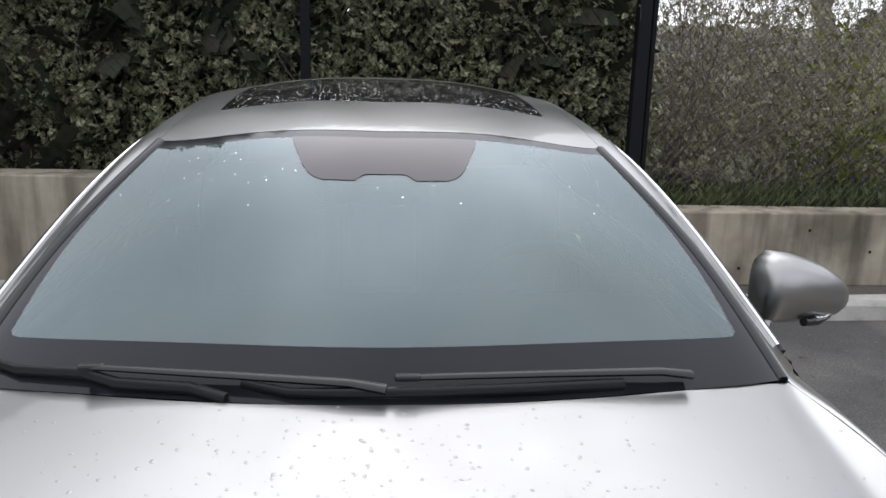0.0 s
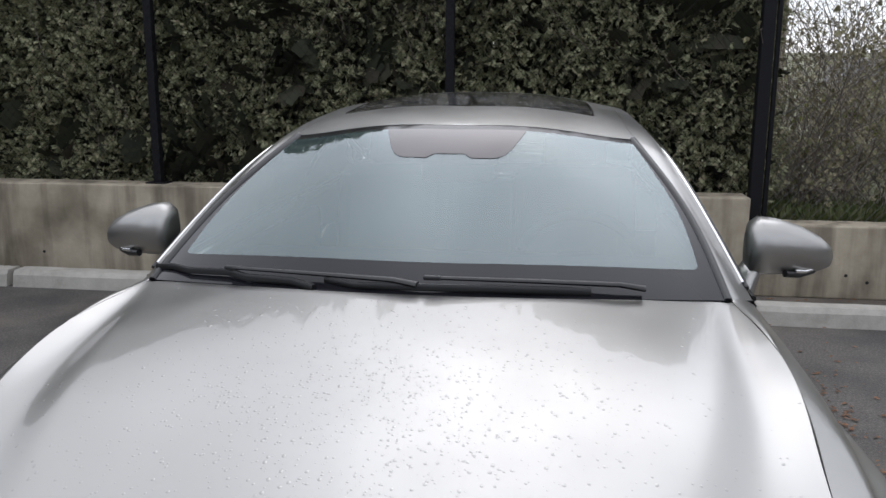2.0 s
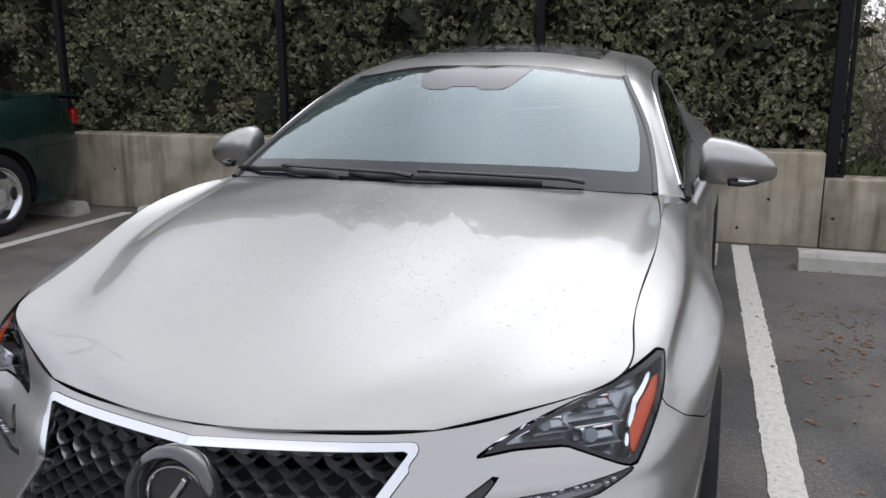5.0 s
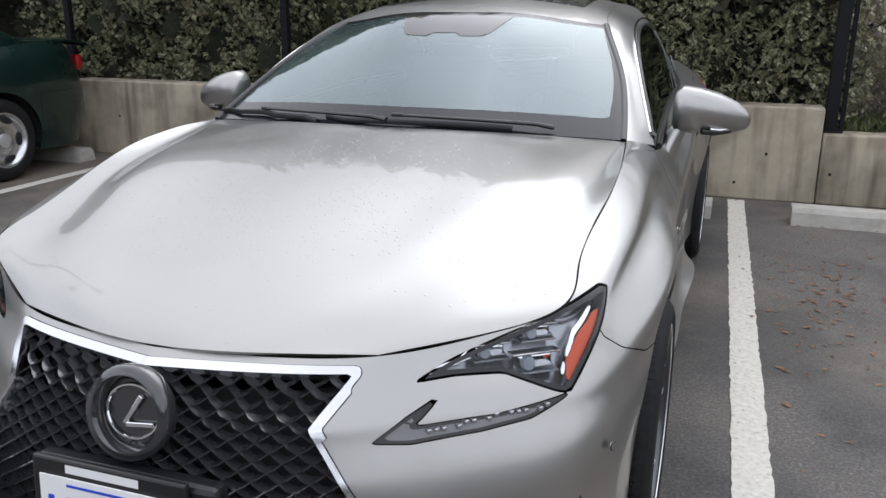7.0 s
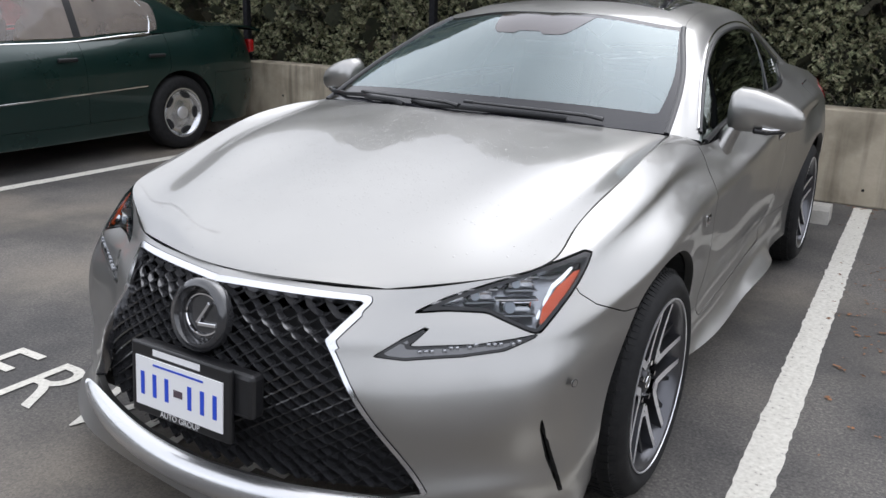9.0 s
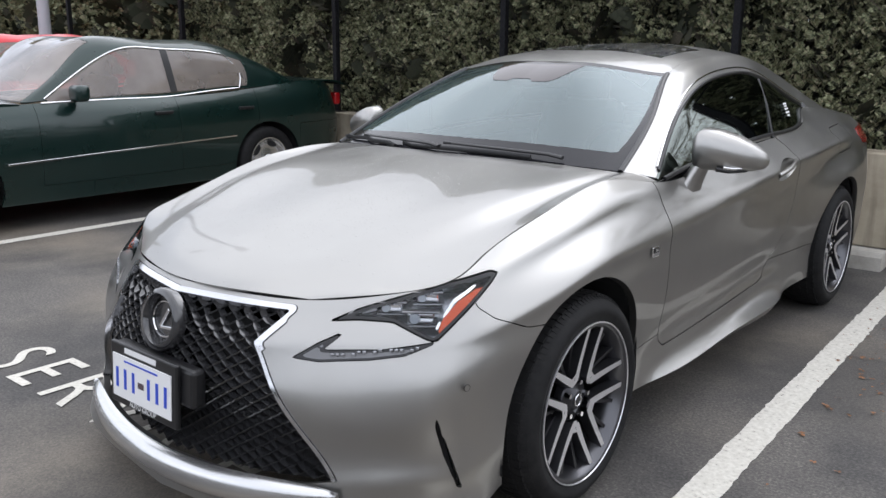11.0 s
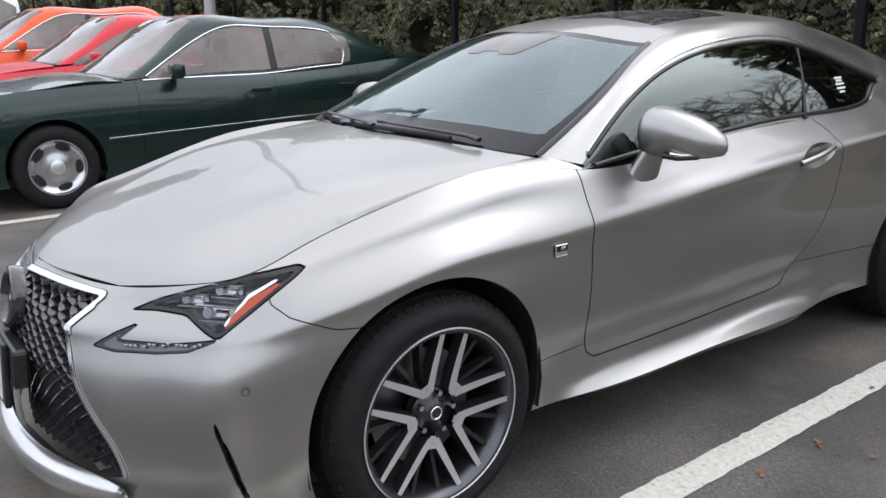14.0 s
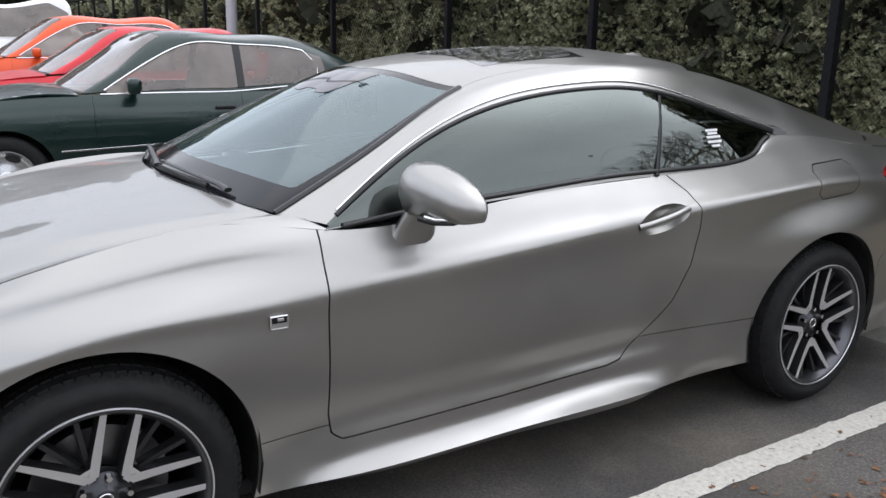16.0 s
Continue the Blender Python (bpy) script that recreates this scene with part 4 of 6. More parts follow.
# ---- lamps ----
lamp_border, lamp_inner = cut(lamp_cover, lambda d: -(region(LAMP, plan_pz)(d) - .009), 0.0)
both("headlight_border", lamp_border, M_GLOSSB, "gloss black edge of the headlight", lip=.03, offset=-.001)
for mir in (False, True):
    fl = (lambda q: mirrored(q)) if mir else (lambda q: q)
    hl = panel("headlight", fl(lamp_inner), M_CLEAR, coupe, "clear angular headlight with three lamp modules", lip=0)
    panel("housing", fl(lamp_cover), M_LAMPBACK, hl, "dark housing", lip=0, offset=-.060)
    amber, _ = cut(lamp_inner, region([(.146, .668), (.162, .668), (.288, .768), (.256, .766), (.205, .740), (.160, .700)], plan_pz), 0)
    panel("side_marker", fl(amber), M_AMBER, hl, "orange side marker", lip=.01, offset=-.010)
    chrome, _ = cut(lamp_inner, region([(.139, .680), (.145, .676), (.196, .738), (.262, .775), (.252, .777), (.190, .744)], plan_pz), 0)
    panel("reflector_strip", fl(chrome), M_CHROME, hl, "chrome light blade", lip=.01, offset=-.012)
    s = -1 if mir else 1
    lamp_pts = np.concatenate(lamp_cover)
    out = Vector((s * .60, -.78, .10)).normalized()
    rot = out.to_track_quat("Z", "Y").to_matrix()

    def lamp_spot(pp, z, deep):
        q = lamp_pts[np.argmin(((lamp_pts[:, 0] + lamp_pts[:, 1]) * .70711 - pp) ** 2 + (lamp_pts[:, 2] - z) ** 2)]
        return Vector((s * q[0], q[1], q[2])) - out * deep

    for (pp, z, sc) in ((.028, .709, .95), (.108, .690, 1.15), (.124, .736, .95)):
        c = lamp_spot(pp, z, .040)
        bm = bmesh.new()
        add_box(bm, (.062 * sc, .026 * sc, .030), c, .004, rot)
        mod = part("lamp_module", bm, M_CHROME, hl, "chrome lamp module")
        bm = bmesh.new()
        add_cyl(bm, .013 * sc, .011 * sc, .012, c + rot @ Vector((-s * .014 * sc, .001, .020)), rot, 20)
        part("lens", bm, M_LENS, mod, smooth=True)
        for dy, wd, dp in ((.017, .086, .010), (-.016, .078, .012), (-.004, .034, .017)):
            bm = bmesh.new()
            add_box(bm, (wd * sc, .0035, .030), c + rot @ Vector((s * (.012 if dy == -.004 else 0), dy * sc, dp)), .001, rot)
            part("blade", bm, M_CLEARWHITE if dy < 0 else M_SATIN, mod)
    for k in range(3):
        bm = bmesh.new()
        tube(bm, [lamp_spot(-.096 + .006 * k, .684 + .005 * k, .016), lamp_spot(-.050 + .006 * k, .690 + .006 * k, .018), lamp_spot(-.010 + .004 * k, .700 + .007 * k, .026)], .0022, 5)
        part("reflector_streak", bm, M_CHROME, hl, smooth=True)
    bm = bmesh.new()
    tube(bm, [lamp_spot(.04, .726, .016), lamp_spot(.12, .752, .016), lamp_spot(.20, .772, .016)], .005, 6, .003)
    part("upper_bar", bm, M_SATIN, hl, smooth=True)
    drl_edge, drl_face = cut(drl_lens, lambda d: .006 - region(DRL, plan_pz)(d), 0.0)
    drl = panel("daytime_lamp", fl(drl_face), M_SMOKE, coupe, "grey arrow-shaped daytime running lamp", lip=.004, offset=-.006)
    panel("edge", fl(drl_edge), M_GLOSSB, drl, "gloss black edge", lip=.02, offset=-.004)
    for k in range(13):
        p = -.13 + k * .0185
        zz = .5985 + .0027 * k
        d = belt.data.reshape(-1, 8)
        q = d[np.argmin(((d[:, 0] + d[:, 1]) * .70711 - p) ** 2 + (d[:, 2] - zz) ** 2 + (d[:, 1] > -.3) * 9)]
        bm = bmesh.new()
        add_box(bm, (.012, .010, .008), (s * q[0], q[1] + .004, q[2]), .002, Matrix.Rotation(radians(-s * 40), 3, "Z"))
        part("led", bm, M_CLEARWHITE, drl)
    vent_back = [p for p in fl(vent)]
    panel("bumper_slot", vent_back, M_MATTE, coupe, "dark slot in the bumper corner", lip=0, offset=-.03)
    bm = bmesh.new()
    add_cyl(bm, .0080, .0080, .004, (0, 0, 0), None, 20)
    sn = part("parking_sensor", bm, M_SILVER, coupe, smooth=True)
    sn.matrix_basis = Matrix.Translation((s * .833, -.527, .539)) @ Vector((s * .93, -.36, 0)).to_track_quat("Z", "Y").to_matrix().to_4x4()
    bm = bmesh.new()
    tube(bm, [(math.cos(a) * .0088, math.sin(a) * .0088, .001) for a in np.linspace(0, 2 * math.pi, 21)], .0012, 4)
    part("ring", bm, M_BLACK, sn)
    # flank badge
    bd = box("flank_badge", (.004, .050, .036), (s * .872, .443, .722), M_CHROME, coupe, "small chrome flank badge", .003)
    box("badge_field", (.003, .040, .017), (s * .8745, .443, .728), M_GLOSSB, bd, bevel=.001)
    box("badge_stroke", (.003, .018, .008), (s * .8755, .446, .729), M_CHROME, bd, bevel=.001)


# ---- door mirrors ----
def door_mirror(s):
    secs = [(.806, .050, .070, .050), (.812, .070, .076, .070), (.836, .080, .082, .086), (.888, .077, .080, .090), (.95, .066, .074, .084), (1.003, .050, .066, .068), (1.035, .031, .060, .042), (1.047, .012, .058, .015)]
    bm = bmesh.new()
    rings = []
    n = 28
    for x, hh, zc, dd in secs:
        ring = []
        f = (x - .80) / .22
        yc, zz = .885 + .055 * f, .938 + zc - .008 * f
        for k in range(n):
            a = 2 * math.pi * k / n
            c, q = math.cos(a), math.sin(a)
            e = .62
            yy = (abs(c) ** e) * (1 if c > 0 else -1) * dd * (.55 if c > 0 else 1.0)
            hz = (abs(q) ** (.80 if q > 0 else .50)) * (1 if q > 0 else -1) * hh * (1.05 if q > 0 else .86)
            yy *= 1.0 if q > -.05 else .90 - .10 * abs(q)
            ring.append(bm.verts.new((s * x, yc + yy, zz + hz)))
        rings.append(ring)
    for p, q in zip(rings, rings[1:]):
        for k in range(n):
            bm.faces.new((p[k], p[(k + 1) % n], q[(k + 1) % n], q[k]))
    bm.faces.new(rings[0])
    bm.faces.new(rings[-1][::-1])
    bmesh.ops.recalc_face_normals(bm, faces=bm.faces)
    m = part("door_mirror", bm, M_SILVER, coupe, "silver door mirror on a short foot", True)
    # foot
    bm = bmesh.new()
    rings = []
    for f in np.linspace(0, 1, 7):
        cx, cy, cz = s * (.778 + .050 * f), .872 + .015 * f, .868 + .105 * f
        hw, hd = .058 - .022 * f ** .7, .088 - .040 * f ** .7
        rings.append([bm.verts.new((cx + hw * math.cos(a) * .8, cy + hd * math.sin(a), cz)) for a in np.linspace(0, 2 * math.pi, 20, endpoint=False)])
    for p, q in zip(rings, rings[1:]):
        for k in range(20):
            bm.faces.new((p[k], p[(k + 1) % 20], q[(k + 1) % 20], q[k]))
    bm.faces.new(rings[0][::-1])
    bm.faces.new(rings[-1])
    bmesh.ops.recalc_face_normals(bm, faces=bm.faces)
    part("foot", bm, M_SILVER, m, smooth=True)
    bm = bmesh.new()
    tube(bm, [(s * x, y, z) for x, y, z in ((.90, .835, .961), (.94, .855, .954), (.985, .890, .957), (1.015, .930, .974))], .010, 8, .005)
    part("indicator", bm, M_BLACK, m, "dark strip", True)
    bm = bmesh.new()
    tube(bm, [(s * x, y, z) for x, y, z in ((.925, .838, .968), (.955, .855, .964), (.995, .890, .968))], .0065, 8, .004)
    part("indicator_lens", bm, M_CHROME, m, "clear indicator strip", True)
    bm = bmesh.new()
    add_box(bm, (.13, .006, .082), (s * .895, .938, 1.004), .02, Matrix.Rotation(radians(-s * 8), 3, "Z"))
    part("mirror_glass", bm, M_MIRROR, m)


door_mirror(1)
door_mirror(-1)


# ---- door handles ----
def flank_x(y, z):
    d = belt.data.reshape(-1, 8)
    d = d[(np.abs(d[:, 1] - y) < .05) & (np.abs(d[:, 2] - z) < .05) & (d[:, 0] > .5)]
    w = 1.0 / ((d[:, 1] - y) ** 2 + (d[:, 2] - z) ** 2 + 1e-5) ** 2
    return float((w * d[:, 0]).sum() / w.sum())


for s, dr in ((1, doors[0]), (-1, doors[1])):
    verts, faces = [], []
    cy, cz = 1.822, .853
    for r in range(5):
        for k in range(28):
            a = 2 * math.pi * k / 28
            f = r / 4
            y, z = cy + math.cos(a) * .122 * f, cz + math.sin(a) * .042 * f + .020 * math.cos(a) * f
            verts.append((s * (flank_x(y, z) + .0018 - .030 * (1 - f ** 4)), y, z))
    for r in range(4):
        for k in range(28):
            q = (r * 28 + k, r * 28 + (k + 1) % 28, r * 28 + 28 + (k + 1) % 28, r * 28 + 28 + k)
            faces.append(q if s > 0 else q[::-1])
    cup = link_mesh("handle_cup", verts, faces, M_SILVERSHADE, dr, "hollow behind the door handle, shade painted into its silver", True)
    bm = bmesh.new()
    pts = [(s * (flank_x(cy + t * .118, cz + .02 * t) + .000 + .012 * (1 - t * t)), cy + t * .118, cz + .022 * t + .006) for t in np.linspace(-1, 1, 11)]
    tube(bm, pts, .0098, 10, None, 1.15)
    part("door_handle", bm, M_SILVER, dr, "silver bow door handle", True)


# ---- window trims, wipers, cowl, roof fin ----
def along(sheet, v, u0, u1, n=60, out=0.002):
    """Points along a guide of the sheet at key v from key u0 to u1."""
    d = sheet.data
    j = np.argmin(np.abs(d[:, 0, 7] - v))
    us = np.linspace(u0, u1, n)
    row = d[j]
    return [tuple(np.array([np.interp(u, row[:, 6], row[:, c]) for c in range(3)]) + out * np.array([np.interp(u, row[:, 6], row[:, 3 + c]) for c in range(3)])) for u in us]


for s in (1, -1):
    mirror = lambda pts: [(s * x, y, z) for x, y, z in pts]
    bm = bmesh.new()
    tube(bm, mirror(along(cabin, 0.08, .14, 4.85, 70, .001)), .011, 8, None, .8)
    part("window_seal", bm, M_BLACK, coupe, "black rubber seal under the side windows", True)
    bm = bmesh.new()
    tube(bm, mirror(along(cabin, 2.02, .10, 4.98, 80, .000)), .008, 8)
    part("window_seal", bm, M_BLACK, coupe, "black rubber seal over the side windows", True)
    bm = bmesh.new()
    tube(bm, mirror(along(cabin, 2.20, .14, 5.0, 80, .002)), .0046, 6)
    part("window_trim", bm, M_CHROME, coupe, "thin bright trim round the side windows", True)
    bm = bmesh.new()
    tube(bm, mirror(along(cabin, 4.05, .0, 2.0, 40, .000)), .011, 6, None, .7)
    part("windscreen_seal", bm, M_BLACK, coupe, smooth=True)
    bm = bmesh.new()
    tube(bm, [(s * (p[0] + .001), p[1], p[2]) for p in glass_post], .008, 6)
    part("window_post", bm, M_BLACK, coupe)
    bm = bmesh.new()
    tube(bm, mirror(along(cabin, 0.0, 3.6, 5.0, 40, .005)), .0042, 6)
    part("window_trim", bm, M_CHROME, coupe, "thin bright trim below the quarter window", True)
for wd, dz in ((.075, .030), (.060, .018), (.085, .004), (.085, -.014), (.050, -.030)):
    up = Vector((-.38, -.12, .91)).normalized()
    c = Vector((.690, 2.20, 1.092)) + up * dz + Vector((.92, 0, .38)).normalized() * .012
    rot = Matrix((Vector((-.13, .99, .0)).normalized(), up, Vector((.92, .1, .38)).normalized())).transposed()
    box("sticker_bar", (wd, .009, .0008), c, M_LETTER, coupe, "white unreadable sticker line on the quarter window", 0, rot)

bm = bmesh.new()
front_row = [(x, y, z) for x, y, z in zip(np.linspace(-.72, .72, 25), [.352 + .045 * (abs(x) / .72) ** 2 for x in np.linspace(-.72, .72, 25)], [.962 - .014 * (abs(x) / .72) ** 2 for x in np.linspace(-.72, .72, 25)])]
va = [bm.verts.new((x, y - .08, z - .012)) for x, y, z in front_row]
vb = [bm.verts.new((x, y + .07, z - .004)) for x, y, z in front_row]
for i in range(24):
    bm.faces.new((va[i], va[i + 1], vb[i + 1], vb[i]))
part("cowl_panel", bm, M_BLACK, coupe, "black plastic cowl below the windscreen")


def screen_point(x, f, out=.012):
    """A point on the windscreen at x, f of the way up."""
    d = cabin.data.reshape(-1, 8)
    d = d[(d[:, 7] > 3.9) & (d[:, 6] < 2.1)]
    q = d[np.argmin((d[:, 0] - abs(x)) ** 2 * 4 + ((d[:, 6] / 2 - f) * .8) ** 2)]
    return Vector((x, q[1] + q[4] * out, q[2] + q[5] * out))


def wiper(pivot_x, tip_x, f0, f1, start, pts_n=9):
    w = new("wiper")
    w.parent = coupe
    a, b2 = screen_point(pivot_x, .01, .018), screen_point((pivot_x * .35 + tip_x * .65), f0 + .02, .026)
    bm = bmesh.new()
    tube(bm, [a, a.lerp(b2, .12) + Vector((0, 0, .006)), a.lerp(b2, .5) + Vector((0, 0, .004)), b2], .0125, 8, .0075, .6)
    part("arm", bm, M_BLACK, w, "black wiper arm", True)
    bm = bmesh.new()
    pts = [screen_point(start + (tip_x - start) * t, f0 + (f1 - f0) * t, .006 + .006 * math.sin(math.pi * t)) for t in np.linspace(0, 1, pts_n)]
    tube(bm, pts, .0085, 6, .006, 1.3)
    part("blade", bm, M_BLACK, w, "black wiper blade", True)
    bm = bmesh.new()
    add_box(bm, (.04, .014, .011), b2, .004)
    part("joint", bm, M_BLACK, w)


wiper(.50, -.22, .012, .030, .38)
wiper(.0, -.70, .010, .060, -.24)
bm = bmesh.new()
for p, q in (((-.03, 2.30, 1.372), 0),):
    verts = []
    prof = [(-.10, 0), (-.04, .020), (.02, .038), (.06, .042), (.075, .036), (.08, 0)]
    for s in (-1, 1):
        verts.append([bm.verts.new((s * (.022 if z < .01 else .006), 2.42 + y, 1.356 + z - y * .18)) for y, z in prof])
    for i in range(5):
        bm.faces.new((verts[0][i], verts[0][i + 1], verts[1][i + 1], verts[1][i]))
    for sd in verts:
        bm.faces.new(sd)
    bmesh.ops.recalc_face_normals(bm, faces=bm.faces)
part("roof_fin", bm, M_SILVER, coupe, "silver shark-fin aerial", True)

# ---- cabin inside ----
bm = bmesh.new()
add_box(bm, (1.36, .62, .10), (0, .86, .885), .04)
part("dashboard", bm, M_CABIN, coupe, "black dashboard top", True)
bm = bmesh.new()
tube(bm, [(.37 + math.cos(a) * .185, 1.16 - math.sin(a) * .07, .895 + math.sin(a) * .17) for a in np.linspace(0, 2 * math.pi, 37)], .016, 8)
wheel_in = part("steering_wheel", bm, M_CABIN, coupe, "black steering wheel", True)
box("steering_hub", (.15, .05, .10), (.37, 1.15, .89), M_CABIN, wheel_in, bevel=.03)
for s in (-1, 1):
    seat = box("front_seat", (.50, .52, .20), (s * .37, 1.66, .50), M_CABIN, coupe, "dark leather front seat", .06)
    box("backrest", (.50, .16, .62), (s * .37, 2.00, .82), M_CABIN, seat, bevel=.07, rot=Matrix.Rotation(radians(-18), 3, "X"))
    box("headrest", (.26, .10, .18), (s * .37, 2.12, 1.17), M_CABIN, seat, bevel=.045, rot=Matrix.Rotation(radians(-12), 3, "X"))
box("rear_seat", (1.15, .20, .50), (0, 2.62, .74), M_CABIN, coupe, "dark rear seat", .06, Matrix.Rotation(radians(-20), 3, "X"))
box("cabin_floor", (1.56, 3.0, .05), (0, 1.9, .30), M_MATTE, coupe, bevel=.01)
box("parcel_shelf", (1.2, .5, .03), (0, 2.95, 1.0), M_CABIN, coupe, bevel=.01)
for s in (-1, 1):
    box("door_lining", (.05, 1.5, .52), (s * .74, 1.35, .66), M_CABIN, coupe, bevel=.02)
box("bulkhead", (1.4, .04, .60), (0, .55, .62), M_MATTE, coupe, bevel=.005)
box("underbody", (1.46, 4.2, .05), (0, 1.45, .20), M_MATTE, coupe, bevel=.01)
bm = bmesh.new()
c = screen_point(0, .86, -.03)
add_box(bm, (.26, .09, .05), c + Vector((0, .05, -.02)), .015)
add_box(bm, (.22, .03, .06), c + Vector((0, .10, -.075)), .012)
part("rear_view_mirror", bm, M_CABIN, coupe, "black rear-view mirror and camera box", True)
# camera patch printed on the glass
patch, _ = cut(screen_clear, region([(-.4, 1.4), (.225, 1.4), (.208, 1.08), (.194, 1.02), (.172, .945), (.155, .91), (.132, .892), (.06, .887), (.045, .91), (-.4, .91)], plan_xy), 0)
whole("camera_patch", patch, M_PATCH, "dark printed patch at the top of the windscreen", lip=0, offset=.0015)


# ---- rain ----
def drops(name, polys, count, rmin, rmax, label, dens=None, material=None, tall=.20):
    rng = np.random.default_rng(7)
    tri = []
    for p in polys:
        n = (p[0, 3:6] + p[-1, 3:6])
        tri.append((p[:, :3].mean(axis=0), n / np.linalg.norm(n), p[:, :3]))
    areas = np.array([np.linalg.norm(np.cross(t[2][1] - t[2][0], t[2][-1] - t[2][0])) for t in tri])
    if dens is not None:
        areas = areas * np.array([dens(t[0]) for t in tri])
    areas /= areas.sum()
    verts, faces = [], []
    for i in rng.choice(len(tri), size=count, p=areas):
        c, n, poly = tri[i]
        w = rng.dirichlet(np.ones(len(poly)))
        c = w @ poly
        if rng.random() < .5:
            c = c * np.array([-1, 1, 1])
            n = n * np.array([-1, 1, 1])
        a = np.cross(n, (0, 1, 0))
        a /= np.linalg.norm(a)
        b2 = np.cross(n, a)
        r = rmin + (rmax - rmin) * rng.random() ** 2.2
        ph, el = rng.random() * 6.3, .7 + .6 * rng.random()
        k = len(verts)
        for q in range(7):
            t = ph + q * 2 * math.pi / 7
            verts.append(c + r * (a * math.cos(t) + b2 * math.sin(t) * el) * (.85 + .3 * rng.random()) + n * .0001)
        for q in range(7):
            t = ph + q * 2 * math.pi / 7
            verts.append(c + .62 * r * (a * math.cos(t) + b2 * math.sin(t) * el) + n * r * tall * .75)
        verts.append(c + n * r * tall)
        for q in range(7):
            q2 = (q + 1) % 7
            faces.append((k + q2, k + q, k + 7 + q, k + 7 + q2))
            faces.append((k + 7 + q2, k + 7 + q, k + 14))
    o = link_mesh(name, verts, faces, material or M_WATER, coupe, label, True)
    tagged(o, kind="stuff")


M_WATER = mat("rain_water", (0.30, 0.31, 0.32), 0.05, 0.0, IOR=1.33, Transmission_Weight=1.0)
drops("rain_bead", hood.polys(), 3900, .0010, .0038, "clear rain drops beading on the bonnet", lambda c: .03 + math.exp(-((c[0]) / .42) ** 2 - ((c[1] + .12) / .34) ** 2), M_SILVER, .20)
drops("rain_bead", sunroof, 3400, .0010, .0026, "rain drops covering the sunroof")
drops("rain_bead", screen_frit, 220, .0009, .0020, "rain drops on the edge of the windscreen", None, M_FRIT)
drops("rain_bead", [p for p in screen_clear if p[:, 6].mean() > 1.2], 90, .0010, .0022, "few rain drops on the windscreen")
drops("rain_bead", roof, 240, .0012, .003, "rain drops on the roof", None, M_SILVER)


# ---------------- setting: ground marks, wall, fence ----------------
def soft_rect(name, x0, x1, y0, y1, z, material, seed, step=.03, wob=.0022, parent=None, skew=0.0):
    """A painted strip with slightly ragged edges, a thin film above the asphalt."""
    rng = np.random.default_rng(seed)
    long_y = (y1 - y0) > (x1 - x0)
    n = max(2, int(((y1 - y0) if long_y else (x1 - x0)) / step))
    verts, faces = [], []
    for i in range(n + 1):
        f = i / n
        a, b2 = rng.normal(0, wob, 2)
        if long_y:
            y = y0 + (y1 - y0) * f
            verts += [(x0 + a + skew * (y1 - y), y, z), (x1 + b2 + skew * (y1 - y), y, z)]
        else:
            x = x0 + (x1 - x0) * f
            verts += [(x, y1 + a, z), (x, y0 + b2, z)]
    for i in range(n):
        faces.append((2 * i, 2 * i + 1, 2 * i + 3, 2 * i + 2))
    return link_mesh(name, verts, faces, material, parent)


for i, (x0, y0, y1) in enumerate(((1.018, -.95, 4.36), (-4.18, -.9, 4.2), (-6.95, -.9, 4.0), (-9.7, -.9, 4.0), (-12.5, -.9, 4.0), (3.95, -.95, 4.06))):
    o = soft_rect("parking_line", x0, x0 + .115, y0, y1, .004, M_LINE, i, skew=.018 if i == 0 else 0.0)
    tagged(o, "worn white painted parking bay line on asphalt", "road marking", "bay lines")
for ch, x in zip("SERVICE", (-1.70, -1.44, -1.15, -.82, -.61, -.37, -.11)):
    o = words("painted_letter", ch, .435, Matrix.Translation((x, -.575 + .014 * (x + 1.7), .0045)) @ Matrix.Diagonal((.90, 1.0, 1, 1)), M_LINE, None, "", .0004)
    tagged(o, "worn white painted capital letter on asphalt", "road marking", "painted word")


def concrete_wall(name, x0, x1, h, joint):
    bm = bmesh.new()
    add_box(bm, (x1 - x0, .26, h), ((x0 + x1) / 2, WALL_Y + .13, h / 2), .010)
    o = part(name, bm, M_CONCRETE)
    tagged(o, "low cast concrete retaining wall with stains and tie holes", "wall", kind="structure")
    return o


wall_l = concrete_wall("wall_north", -46, 1.605, .680, 0)
wall_r = concrete_wall("wall_north_right", 1.612, 12, .500, 0)
# flat black discs on the face paint the shade inside the tie holes
for i, (x, z) in enumerate([(1.25, .34), (1.05, .12), (1.685, .22), (2.26, .165), (2.86, .385), (2.4, .12), (-2.9, .36), (-3.6, .15), (-4.4, .36), (-1.9, .36), (-1.5, .14), (3.3, .24), (-5.2, .15)]):
    bm = bmesh.new()
    add_cyl(bm, .011, .011, .006, (x, WALL_Y + .0005, z), Matrix.Rotation(radians(90), 3, "X"), 14)
    part("tie_hole_shade", bm, M_MATTE, wall_r if x > 1.6 else wall_l)


